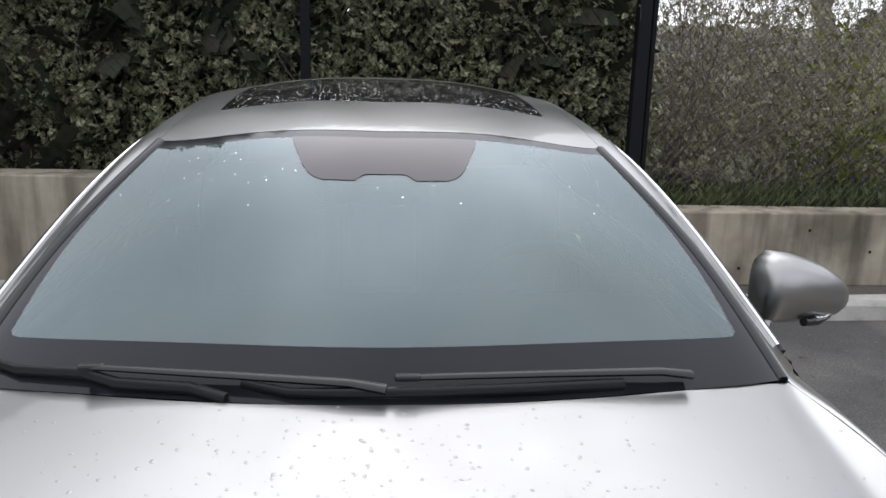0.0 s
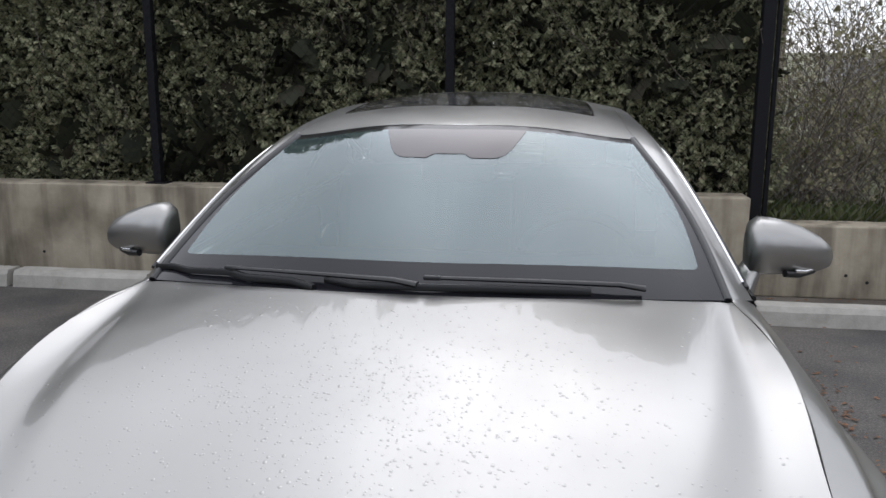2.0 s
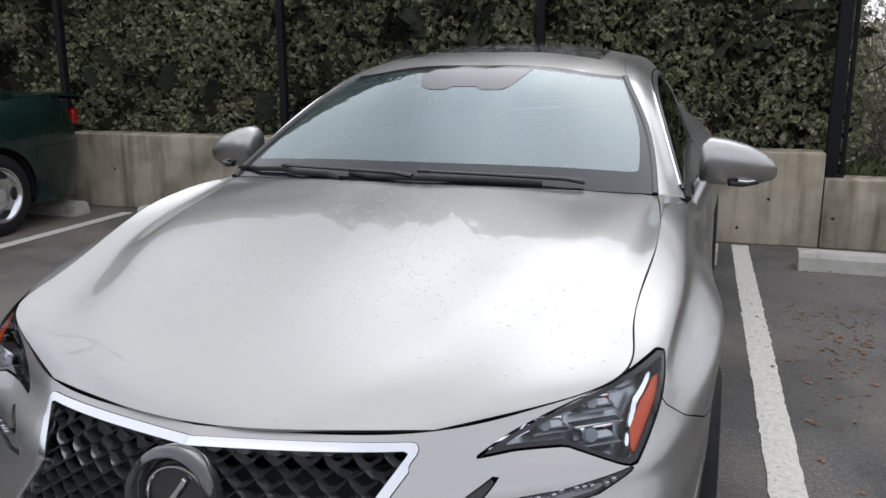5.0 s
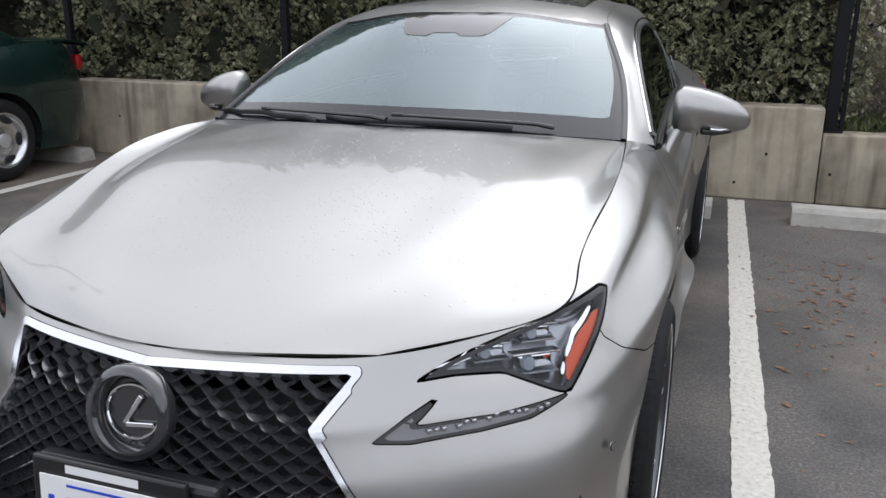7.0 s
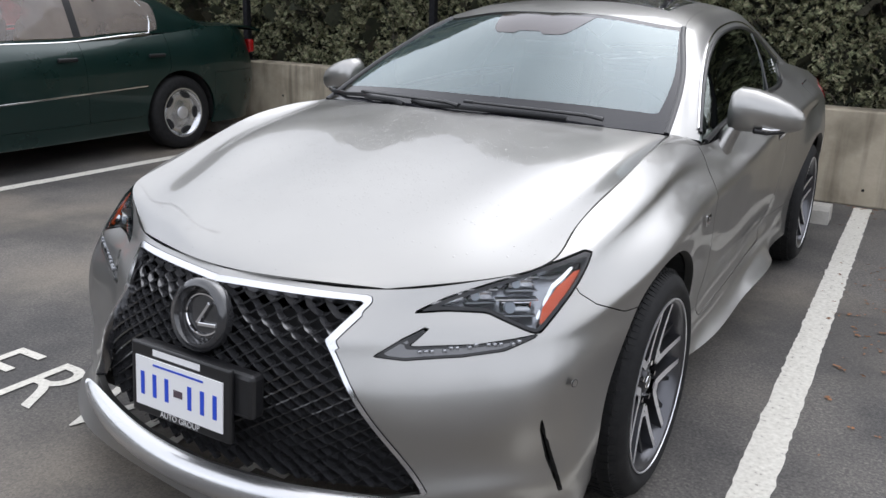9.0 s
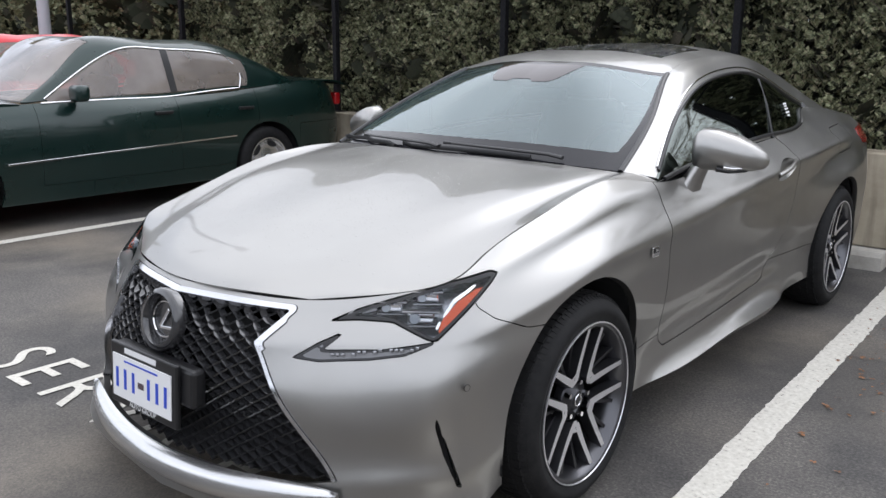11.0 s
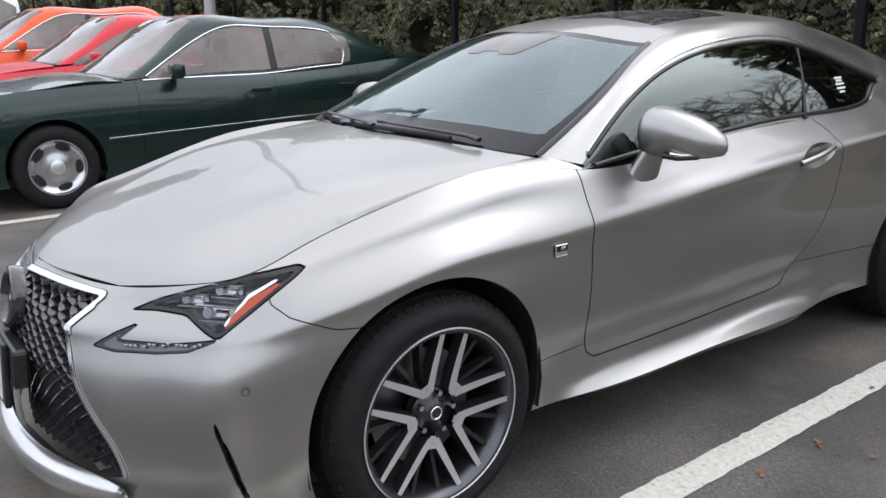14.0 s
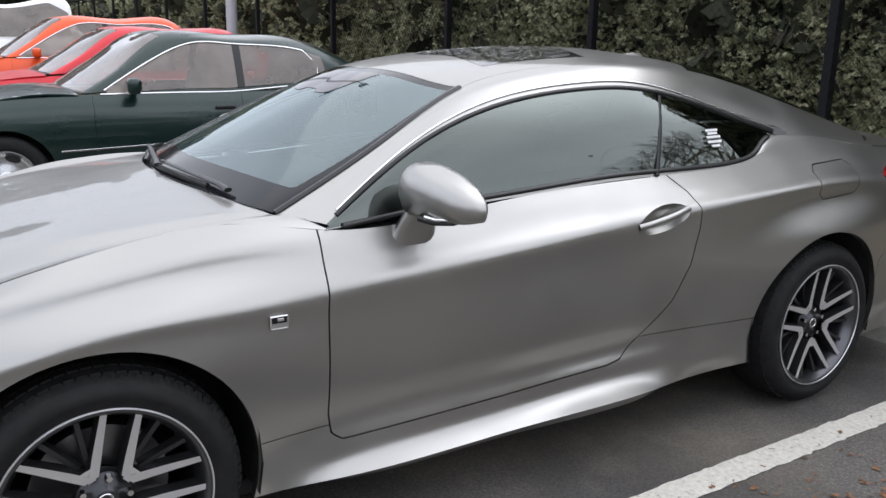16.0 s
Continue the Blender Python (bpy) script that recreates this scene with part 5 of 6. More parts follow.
def wheel_stop(x0, x1, y=3.66):
    bm = bmesh.new()
    n = 12
    prof = [(-.10, 0), (-.085, .085), (-.06, .115), (.06, .115), (.085, .085), (.10, 0)]
    rng = np.random.default_rng(int(abs(x0) * 100))
    rings = []
    for i in range(n + 1):
        x = x0 + (x1 - x0) * i / n
        rings.append([bm.verts.new((x, y + a + rng.normal(0, .0015), max(0, b2 + rng.normal(0, .0015) * (b2 > 0)))) for a, b2 in prof])
    for p, q in zip(rings, rings[1:]):
        for k in range(5):
            bm.faces.new((p[k], q[k], q[k + 1], p[k + 1]))
    bm.faces.new(rings[0])
    bm.faces.new(rings[-1][::-1])
    bmesh.ops.recalc_face_normals(bm, faces=bm.faces)
    tagged(part("wheel_stop", bm, M_STOP), "weathered concrete wheel stop on the asphalt", "wheel stop", "wheel stops")


for a, b2, yy in ((1.415, 3.55, 3.79), (-1.0, .92, 3.79), (-3.52, -1.5, 4.0), (-3.80, -3.57, 4.0), (-6.6, -4.45, 4.0), (-9.3, -7.2, 4.0)):
    wheel_stop(a, b2, yy)

FENCE_Y = WALL_Y + .15
POSTS = [3.95, 1.66, -.47, -2.70, -5.0] + [-7.95 - 3.0 * k for k in range(12)]
for x in POSTS:
    base = .50 if x > 1.61 else .680
    p = thing("fence_post", "square black steel fence post bolted on the wall", "fence post", Matrix.Translation((x, FENCE_Y, base)), "fence posts")
    wdt = .085 if abs(x - 1.66) < .1 else .062
    tall = 2.52 - base
    box("upright", (wdt, wdt, tall), (0, 0, tall / 2), M_FENCE, p, bevel=.006)
    box("foot_plate", (.16, .13, .010), (0, 0, .0055), M_FENCE, p, bevel=.002)
    box("cap", (wdt + .012, wdt + .012, .02), (0, 0, tall + .01), M_FENCE, p, bevel=.005)
    if abs(x - 1.66) < .1:
        box("second_upright", (.03, .03, tall), (.075, .01, tall / 2), M_FENCE, p, bevel=.004)


def chain_link(name, x0, x1, z0, z1, pitch, r, material, label):
    """Zigzag wires, each linked with the next: a real diamond mesh."""
    verts, faces = [], []
    n_w = int((x1 - x0) / pitch)
    n_z = int((z1 - z0) / (pitch * .5))
    rng = np.random.default_rng(3)
    for i in range(n_w):
        for s in (0, 1):
            base = x0 + (i + .5 * s) * pitch
            prev = None
            for k in range(n_z + 1):
                z = z0 + k * pitch * .55
                if z > z1:
                    break
                x = base + (pitch * .5 if (k + s) % 2 else 0) + .004 * math.sin(z * 3 + base)
                y = FENCE_Y - .045 + (.002 if (k + s) % 2 else -.002) + .008 * math.sin(base * 2.2 + z)
                q = len(verts)
                verts += [(x - r, y, z), (x + r * .5, y - r * .87, z), (x + r * .5, y + r * .87, z)]
                if prev is not None:
                    for a in range(3):
                        b3 = (a + 1) % 3
                        faces.append((prev + a, prev + b3, q + b3, q + a))
                prev = q
    o = link_mesh(name, verts, faces, material)
    tagged(o, label, "fence mesh", kind="stuff")


chain_link("chain_link_mesh", 1.76, 4.6, .52, 2.48, .062, .0017, M_WIRE, "grey chain-link fence mesh on black posts")
chain_link("black_chain_link_mesh", -8.0, 1.63, .70, 2.48, .068, .0016, M_FENCE, "black chain-link fence mesh before the hedge")
bm = bmesh.new()
tube(bm, [(-41, FENCE_Y - .04, 2.5), (1.69, FENCE_Y - .04, 2.5)], .022, 8)
tagged(part("fence_rail", bm, M_FENCE), "black steel top rail of the fence", "fence rail", kind="structure")

# planted bank behind the wall, up to the horizon
M_GRASS = textured("rough_grass", [(0.3, (0.12, 0.13, 0.075)), (0.55, (0.20, 0.205, 0.125)), (0.8, (0.27, 0.26, 0.17))], 9, 0.95, bump=0.8, bump_scale=60, bump_dist=.02, second=(1.2, (.07, .055, .035), .5, .7))
gx = np.linspace(-90, 90, 61)
gy = np.concatenate([np.linspace(WALL_Y + .26, 14, 30), np.linspace(17, 300, 14)])
verts, faces = [], []
for y in gy:
    for x in gx:
        z = .40 + min(1, max(0, (y - 5) / 9)) * .45 + 2.5 * min(1, max(0, (y - 20) / 32)) ** .8 + .002 * max(0, y - 52) + .05 * noise.noise((x * .4, y * .4, 0))
        verts.append((x, y, max(.30, z - (.0 if y > 5 else .05))))
for j in range(len(gy) - 1):
    for i in range(len(gx) - 1):
        a = j * len(gx) + i
        faces.append((a, a + 1, a + 1 + len(gx), a + len(gx)))
tagged(link_mesh("bank_ground", verts, faces, M_GRASS, smooth=True), "grassy planted bank rising behind the wall", "ground", kind="structure")


# ---------------- plants ----------------
def leaf_material(name, cols, rough=.7, trans=.25):
    m = mat(name, cols[0], rough)
    n, l, b = nodes_of(m)
    ge = n.new("ShaderNodeNewGeometry")
    rp = n.new("ShaderNodeValToRGB")
    while len(rp.color_ramp.elements) < len(cols):
        rp.color_ramp.elements.new(.5)
    for i, (e, c) in enumerate(zip(rp.color_ramp.elements, cols)):
        e.position = i / (len(cols) - 1)
        e.color = (*c, 1)
    l.new(ge.outputs["Random Per Island"], rp.inputs["Fac"])
    l.new(rp.outputs["Color"], b.inputs["Base Color"])
    b.inputs["Specular IOR Level"].default_value = .25
    return m


M_CEDAR = leaf_material("cedar_leaf", [(.105, .118, .068), (.19, .208, .118), (.265, .28, .162), (.38, .375, .23), (.31, .255, .175)])
# near-black copy of the leaf colours, shade deep in the hedge painted in
M_CEDARSHADE = leaf_material("cedar_shade", [(.022, .026, .016), (.038, .042, .025), (.048, .041, .029)])
M_TWIG = textured("twig_bark", [(0.3, (.11, .09, .072)), (0.7, (.25, .215, .18))], 25, .9)
M_SCRUB = leaf_material("scrub_leaf", [(.15, .135, .08), (.24, .215, .13), (.34, .30, .20), (.20, .215, .09)])
M_YELLOWLEAF = leaf_material("spring_leaf", [(.12, .15, .02), (.20, .22, .03), (.15, .17, .03)])
M_DRYLEAF = leaf_material("dead_leaf", [(.12, .06, .03), (.30, .14, .065), (.20, .10, .05), (.08, .05, .035)])


def mesh_arrays(name, verts, quads, material):
    """A mesh object of quads from numpy arrays."""
    me = bpy.data.meshes.new(name)
    me.vertices.add(len(verts))
    me.vertices.foreach_set("co", np.asarray(verts, np.float32).ravel())
    k = quads.shape[1]
    me.loops.add(quads.size)
    me.loops.foreach_set("vertex_index", quads.astype(np.int32).ravel())
    me.polygons.add(len(quads))
    me.polygons.foreach_set("loop_start", np.arange(0, quads.size, k, dtype=np.int32))
    me.update(calc_edges=True)
    me.materials.append(material)
    return new(name, me)


def spray_proto(n_leaf, length, width, spread, rng):
    """A flat fan of scale-leaved twiglets, joined along a stem."""
    quads = []
    for k in range(n_leaf):
        f = k / (n_leaf - 1)
        side = 1 if k % 2 else -1
        ang = side * spread * (1 - .75 * f) if k < n_leaf - 1 else 0
        base = np.array([0, f * length * .62, 0])
        d = np.array([math.sin(ang), math.cos(ang), -.25 * rng.random()])
        ln = length * (.62 - .22 * f) * (.8 + .4 * rng.random())
        p = np.array([d[1], -d[0], 0])
        w = width * (.8 + .4 * rng.random())
        quads.append([base - p * w * .25, base + d * ln * .55 - p * w, base + d * ln + np.array([0, 0, -.12 * ln]), base + d * ln * .55 + p * w])
    return np.array(quads)


def scatter_sprays(name, places, normals, sizes, material, rng, n_leaf=7, droop=.5, width=.010, length=.105):
    protos = [spray_proto(n_leaf, length, width, .95, rng) for _ in range(6)]
    n = len(places)
    pick = rng.integers(0, 6, n)
    P = np.array(protos)[pick]                       # n, leaf, 4, 3
    up = np.array(normals) * .55 + rng.normal(0, .42, (n, 3))
    up[:, 2] += .55 - droop
    up /= np.linalg.norm(up, axis=1, keepdims=True)
    side = np.cross(up, rng.normal(0, 1, (n, 3)))
    side /= np.linalg.norm(side, axis=1, keepdims=True)
    third = np.cross(side, up)
    R = np.stack([side, up, third], axis=2)           # columns
    V = np.einsum("nij,nlkj->nlki", R, P) * np.asarray(sizes)[:, None, None, None] + np.asarray(places)[:, None, None, :]
    verts = V.reshape(-1, 3)
    return mesh_arrays(name, verts, np.arange(len(verts)).reshape(-1, 4), material)


def hedge_front(x, z):
    return 4.86 + .16 * noise.noise((x * .9, z * .8, 1.3)) + .10 * noise.noise((x * 2.6, z * 2.2, 5.1)) + .05 * noise.noise((x * 6, z * 6, 2.0))


HEDGE_TOP = 3.15


def hedge_top(x):
    """Uneven top of the hedge, about four metres up."""
    return 3.86 + .30 * noise.noise((x * .8, 3.0, 0)) + .22 * noise.noise((x * 3.1, 7.0, 0))


rng = np.random.default_rng(11)
for k, xc in enumerate([.75] + [-1.35 - 2.1 * i for i in range(4)] + [-9.9 - 3.2 * i for i in range(10)]):
    half = 1.08 if k < 5 else 1.66
    top = HEDGE_TOP if xc > -11 else 2.42
    shrub = thing("cedar_hedge_plant", "dense dark green cedar hedge plant with brownish twigs behind the fence", "hedge", Matrix.Translation((0, 0, 0)), "hedge plants")
    cnt = 11000 if k < 5 else 3400
    xs = rng.uniform(xc - half, xc + half + (0.0 if k else .1), cnt)
    zs = .42 + (top - .42) * rng.random(cnt)
    ys = np.array([hedge_front(a, b2) for a, b2 in zip(xs, zs)]) + rng.exponential(.07, cnt)
    if k == 0:
        edge = 1.86 + .22 * np.array([noise.noise((0, b2 * 1.6, 9.0)) for b2 in zs])
        xs = np.minimum(xs, edge - rng.exponential(.05, cnt))
    nr = np.tile(np.array([0, -1.0, 0]), (cnt, 1)) + rng.normal(0, .25, (cnt, 3))
    o = scatter_sprays("foliage", np.stack([xs, ys, zs], 1), nr, rng.uniform(.34, .80, cnt) * (1 if k < 5 else 1.5), M_CEDAR, rng, 8)
    o.parent = shrub
    if xc > -11:
        c3 = 1700 if k < 5 else 1100
        xs = rng.uniform(xc - half, min(xc + half, 1.80), c3)
        tops = np.array([hedge_top(a) for a in xs])
        zs = HEDGE_TOP - .1 + (tops - HEDGE_TOP + .1) * rng.random(c3) ** .8
        o = scatter_sprays("upper_foliage", np.stack([xs, 4.9 + rng.random(c3) * .7, zs], 1), np.tile(np.array([0, -.1, 1.0]), (c3, 1)), rng.uniform(.9, 2.1, c3), M_CEDAR, rng, 8, .1)
        o.parent = shrub
    # leaves further in, darkened by colour for the shade there
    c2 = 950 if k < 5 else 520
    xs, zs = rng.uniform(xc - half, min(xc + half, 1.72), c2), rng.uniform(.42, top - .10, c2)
    o = scatter_sprays("inner_foliage", np.stack([xs, rng.uniform(5.0, 5.75, c2), zs], 1), np.tile(np.array([0, -.6, .3]), (c2, 1)), rng.uniform(2.6, 4.2, c2) * (1 if k < 5 else 1.3), M_CEDARSHADE, rng, 7, .4, .022)
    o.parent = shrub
    bm = bmesh.new()
    for q in range(16 if k < 5 else 6):
        x, z = rng.uniform(xc - half, min(xc + half, 1.7)), rng.uniform(.5, 2.6)
        pts = [Vector((x, hedge_front(x, z) - .015, z))]
        d = Vector((rng.normal(0, .5), rng.normal(0, .06), .8 + .4 * rng.random()))
        for _ in range(6):
            d += Vector((rng.normal(0, .22), rng.normal(0, .06), rng.normal(0, .12)))
            nxt = pts[-1] + d * .075
            nxt.y = min(nxt.y, hedge_front(nxt.x, nxt.z) + .01)
            pts.append(nxt)
        tube(bm, pts, .0035, 4, .0014)
    o = part("twig", bm, M_TWIG, shrub)
    tagged(o, kind="stuff")
    bm = bmesh.new()
    for dx in (-.55, .0, .55):
        tube(bm, [(xc + dx * half, 5.35, .35), (xc + dx * half + .05, 5.38, 1.4), (xc + dx * half - .04, 5.36, top - .3)], .045, 8, .02)
    part("trunk", bm, M_TWIG, shrub)


def bush(name, label, at, spread, height, stems, leaves, leaf_mat, seed, leaf_size=.5, category="shrub"):
    """A tangle of thin arching stems with small leaves."""
    rg = np.random.default_rng(seed)
    e = thing(name, label, category, Matrix.Translation(at))
    bm = bmesh.new()
    tips = []
    for _ in range(stems):
        a, r = rg.random() * 6.28, spread * rg.random() ** .6
        p = Vector((math.cos(a) * r * .7, math.sin(a) * r * .5, -.05))
        d = Vector((rg.normal(0, .45), rg.normal(0, .35), 1.0))
        pts = [p.copy()]
        n = 9
        ln = height * (.5 + .6 * rg.random()) / n
        for i in range(n):
            d += Vector((rg.normal(0, .22), rg.normal(0, .22), rg.normal(-.06, .12)))
            d.normalize()
            p = p + d * ln
            pts.append(p.copy())
            tips.append(p.copy())
            if rg.random() < .35:
                q = p.copy()
                dd = Vector((rg.normal(0, 1), rg.normal(0, 1), rg.normal(.3, .6))).normalized()
                side = [q.copy()]
                for _ in range(3):
                    dd += Vector((rg.normal(0, .3), rg.normal(0, .3), rg.normal(0, .3)))
                    q = q + dd.normalized() * ln * .6
                    side.append(q.copy())
                    tips.append(q.copy())
                tube(bm, side, .0028, 3, .0012)
        tube(bm, pts, .006, 4, .0015)
    part("stem_tangle", bm, M_TWIG, e)["kind"] = "stuff"
    if leaves:
        idx = rg.integers(0, len(tips), leaves)
        pl = np.array([tuple(tips[i]) for i in idx]) + rg.normal(0, .05, (leaves, 3))
        o = scatter_sprays("foliage", pl, np.tile(np.array([0, 0, 1.0]), (leaves, 1)), rg.uniform(.5, 1.2, leaves) * leaf_size, leaf_mat, rg, 5, .3, .018, .09)
        o.parent = e
    return e


for i, (x, y, sp, h, st, lv) in enumerate(((2.5, 5.5, .7, 1.7, 46, 1500), (3.4, 5.9, .9, 2.1, 52, 1900), (4.6, 6.0, .9, 1.9, 46, 1500), (2.9, 7.0, 1.0, 2.5, 50, 1500), (4.4, 7.6, 1.2, 2.6, 50, 1500), (6.2, 7.0, 1.2, 2.4, 46, 500), (2.15, 6.2, .6, 2.2, 34, 1200), (2.7, 8.4, .9, 3.3, 50, 800), (3.7, 9.0, 1.0, 3.5, 50, 800), (4.8, 9.4, 1.1, 3.4, 50, 800), (6.0, 9.6, 1.1, 3.4, 44, 700), (2.35, 5.7, .5, 2.9, 54, 900))):
    bush("scrub_bush", "tangled leafless brown scrub bush behind chain-link", (x, y, .42 + .08 * (y - 5)), sp, h, st, lv, M_SCRUB, 40 + i, .55)
bush("spring_bush", "yellow-green leafing spring bush behind chain-link", (3.80, 5.75, .45), .50, 1.7, 30, 1500, M_YELLOWLEAF, 77, .6)
# grass tufts along the top of the wall
rg = np.random.default_rng(5)
n = 2600
pl = np.stack([rg.uniform(1.75, 5.6, n), WALL_Y + .30 + rg.exponential(.30, n), np.full(n, .38)], 1)
g_o = scatter_sprays("grass", pl, np.tile(np.array([0, -.1, 1.2]), (n, 1)), rg.uniform(.7, 1.6, n), leaf_material("grass_blade", [(.05, .07, .02), (.08, .10, .03), (.12, .12, .06)]), rg, 6, -.4, .008, .14)
tagged(g_o, "green grass tufts along the wall top", "grass", kind="stuff")
# dead leaves on the asphalt
n = 620
pl = np.stack([rg.uniform(.95, 4.5, n), WALL_Y - .02 - rg.exponential(.22, n), np.full(n, .008)], 1)
pl[200:380, 0] = rg.uniform(1.1, 4.2, 180)
pl[200:380, 1] = rg.uniform(.2, 4.2, 180)
pl[380:, 0] = 1.50 + rg.normal(0, .16, 240)
pl[380:, 1] = 2.25 + rg.normal(0, .42, 240)
d_o = scatter_sprays("dead_leaves", pl, np.tile(np.array([.5, .5, .1]), (n, 1)), rg.uniform(.10, .26, n), M_DRYLEAF, rg, 3, .5, .05, .12)
v = np.empty(len(d_o.data.vertices) * 3, np.float32)
d_o.data.vertices.foreach_get("co", v)
v = v.reshape(-1, 3)
v[:, 2] = .006 + np.abs(v[:, 2] - .008) * .18
d_o.data.vertices.foreach_set("co", v.ravel())
tagged(d_o, "small brown dead leaves and litter on asphalt", "leaf litter", kind="stuff")


def bare_tree(at, height, seed, label="bare branched grey-brown tree", spread=.55, levels=4):
    """A tapered trunk with limbs, boughs and many fine twigs."""
    rg = np.random.default_rng(seed)
    e = thing("bare_tree", label, "tree", Matrix.Translation(at))
    trunk, crown = bmesh.new(), bmesh.new()

    def grow(p, d, ln, r, lev):
        pts = [p.copy()]
        n = 4
        for _ in range(n):
            d = (d + Vector((rg.normal(0, .16), rg.normal(0, .16), rg.normal(.03, .10)))).normalized()
            p = p + d * ln / n
            pts.append(p.copy())
        tube(trunk if lev < 2 else crown, pts, r, 6 if lev < 2 else 3, r * .55)
        if lev >= levels:
            return
        for _ in range(4 if lev < 2 else 5):
            q = pts[int(rg.integers(2, n + 1))]
            nd = (d + Vector((rg.normal(0, spread), rg.normal(0, spread), rg.normal(.05, .35)))).normalized()
            grow(q, nd, ln * (.55 + .2 * rg.random()), r * .5, lev + 1)
    grow(Vector((0, 0, -.1)), Vector((0, 0, 1)), height * .38, height * .020, 0)
    part("trunk", trunk, M_TWIG, e)
    part("crown", crown, M_TWIG, e)["kind"] = "stuff"
    return e


bare_tree((6.2, 10.5, .8), 7.5, 2)
bare_tree((9.5, 16, 1.0), 9, 3)
tree_a = bare_tree((13, 3.5, 0), 8.5, 4, "bare branched tree beyond the car park")
for i, (x, y, sc, rz) in enumerate(((15, 9, 1.1, 40), (12.5, -4, .9, 100), (17, -1, 1.2, 200), (14, -10, 1.0, 300), (6, -17, 1.1, 20), (-3, -19, 1.15, 70), (-12, -18, 1.0, 140))):
    copy_thing(tree_a, pose(x, y, 0, 0, 0, rz) @ Matrix.Diagonal((sc, sc, sc, 1)))


def dark_hedgerow(name, x0, y0, x1, y1, h, n, seed, leaf=None):
    rg = np.random.default_rng(seed)
    f = rg.random(n)
    pl = np.stack([x0 + (x1 - x0) * f, y0 + (y1 - y0) * f, h * rg.random(n) ** .8], 1) + rg.normal(0, .5, (n, 3)) * np.array([1, 1, .3])
    pl[:, 2] = np.maximum(pl[:, 2], .1)
    o = scatter_sprays(name, pl, rg.normal(0, 1, (n, 3)), rg.uniform(6, 12, n), leaf or M_CEDARSHADE, rg, 7, .3, .03)
    tagged(o, "brownish tree belt beyond the fence" if leaf else "dark green shrub row added round the car park for reflections", "hedgerow", kind="stuff")


# rows mostly out of view, added to darken low reflections in the paint
dark_hedgerow("reflection_shrubs", 18, -22, 19, 30, 3.2, 1500, 8)
dark_hedgerow("reflection_shrubs", -34, -23, 18, -22, 3.4, 1700, 9)
dark_hedgerow("reflection_shrubs", -34, -22, -33, 4, 7.5, 1500, 10)
dark_hedgerow("far_woods", -75, 16, -14, 24, 8.5, 2600, 12, M_SCRUB)
dark_hedgerow("far_woods", -40, 1, -36, 20, 8.5, 3200, 13, M_SCRUB)

# pale low building and a pole far off behind the scrub
bld = thing("far_building", "low pale building with a flat roof far off", "building", Matrix.Translation((10.3, 24, 1.0)) @ Matrix.Scale(.30, 4))
box("wall", (15, 8, 3.2), (0, 0, 1.6), mat("pale_render", (.42, .42, .43), .8), bld, bevel=.02)
box("roof", (15.6, 8.6, .35), (0, 0, 3.38), mat("pale_roof", (.5, .5, .52), .7), bld, bevel=.03)
bm = bmesh.new()
tube(bm, [(4.0, 14, .5), (4.02, 14, 9)], .13, 10, .10)
tagged(part("utility_pole", bm, mat("pole_wood", (.25, .22, .19), .85)), "grey weathered wooden utility pole", "pole")

# twin-head lamp on a grey pole
lamp = thing("car_park_lamp", "tall grey car park lamp pole with two heads", "street lamp", Matrix.Translation((-10.7, 4.05, 0)))
bm = bmesh.new()
tube(bm, [(0, 0, 0), (0, 0, 7.2)], .095, 16, .06)
part("pole", bm, M_POLE, lamp, smooth=True)
box("base", (.35, .35, .4), (0, 0, .2), M_STOP, lamp, bevel=.03)
for s in (-1, 1):
    bm = bmesh.new()
    tube(bm, [(0, 0, 6.9), (s * .25, -.1, 7.3), (s * .8, -.3, 7.55), (s * 1.3, -.5, 7.55)], .04, 8)
    arm = part("arm", bm, M_POLE, lamp, smooth=True)
    box("lamp_head", (.75, .3, .12), (s * 1.6, -.62, 7.53), M_FENCE, arm, bevel=.03, rot=Matrix.Rotation(radians(-s * 20), 3, "Z"))


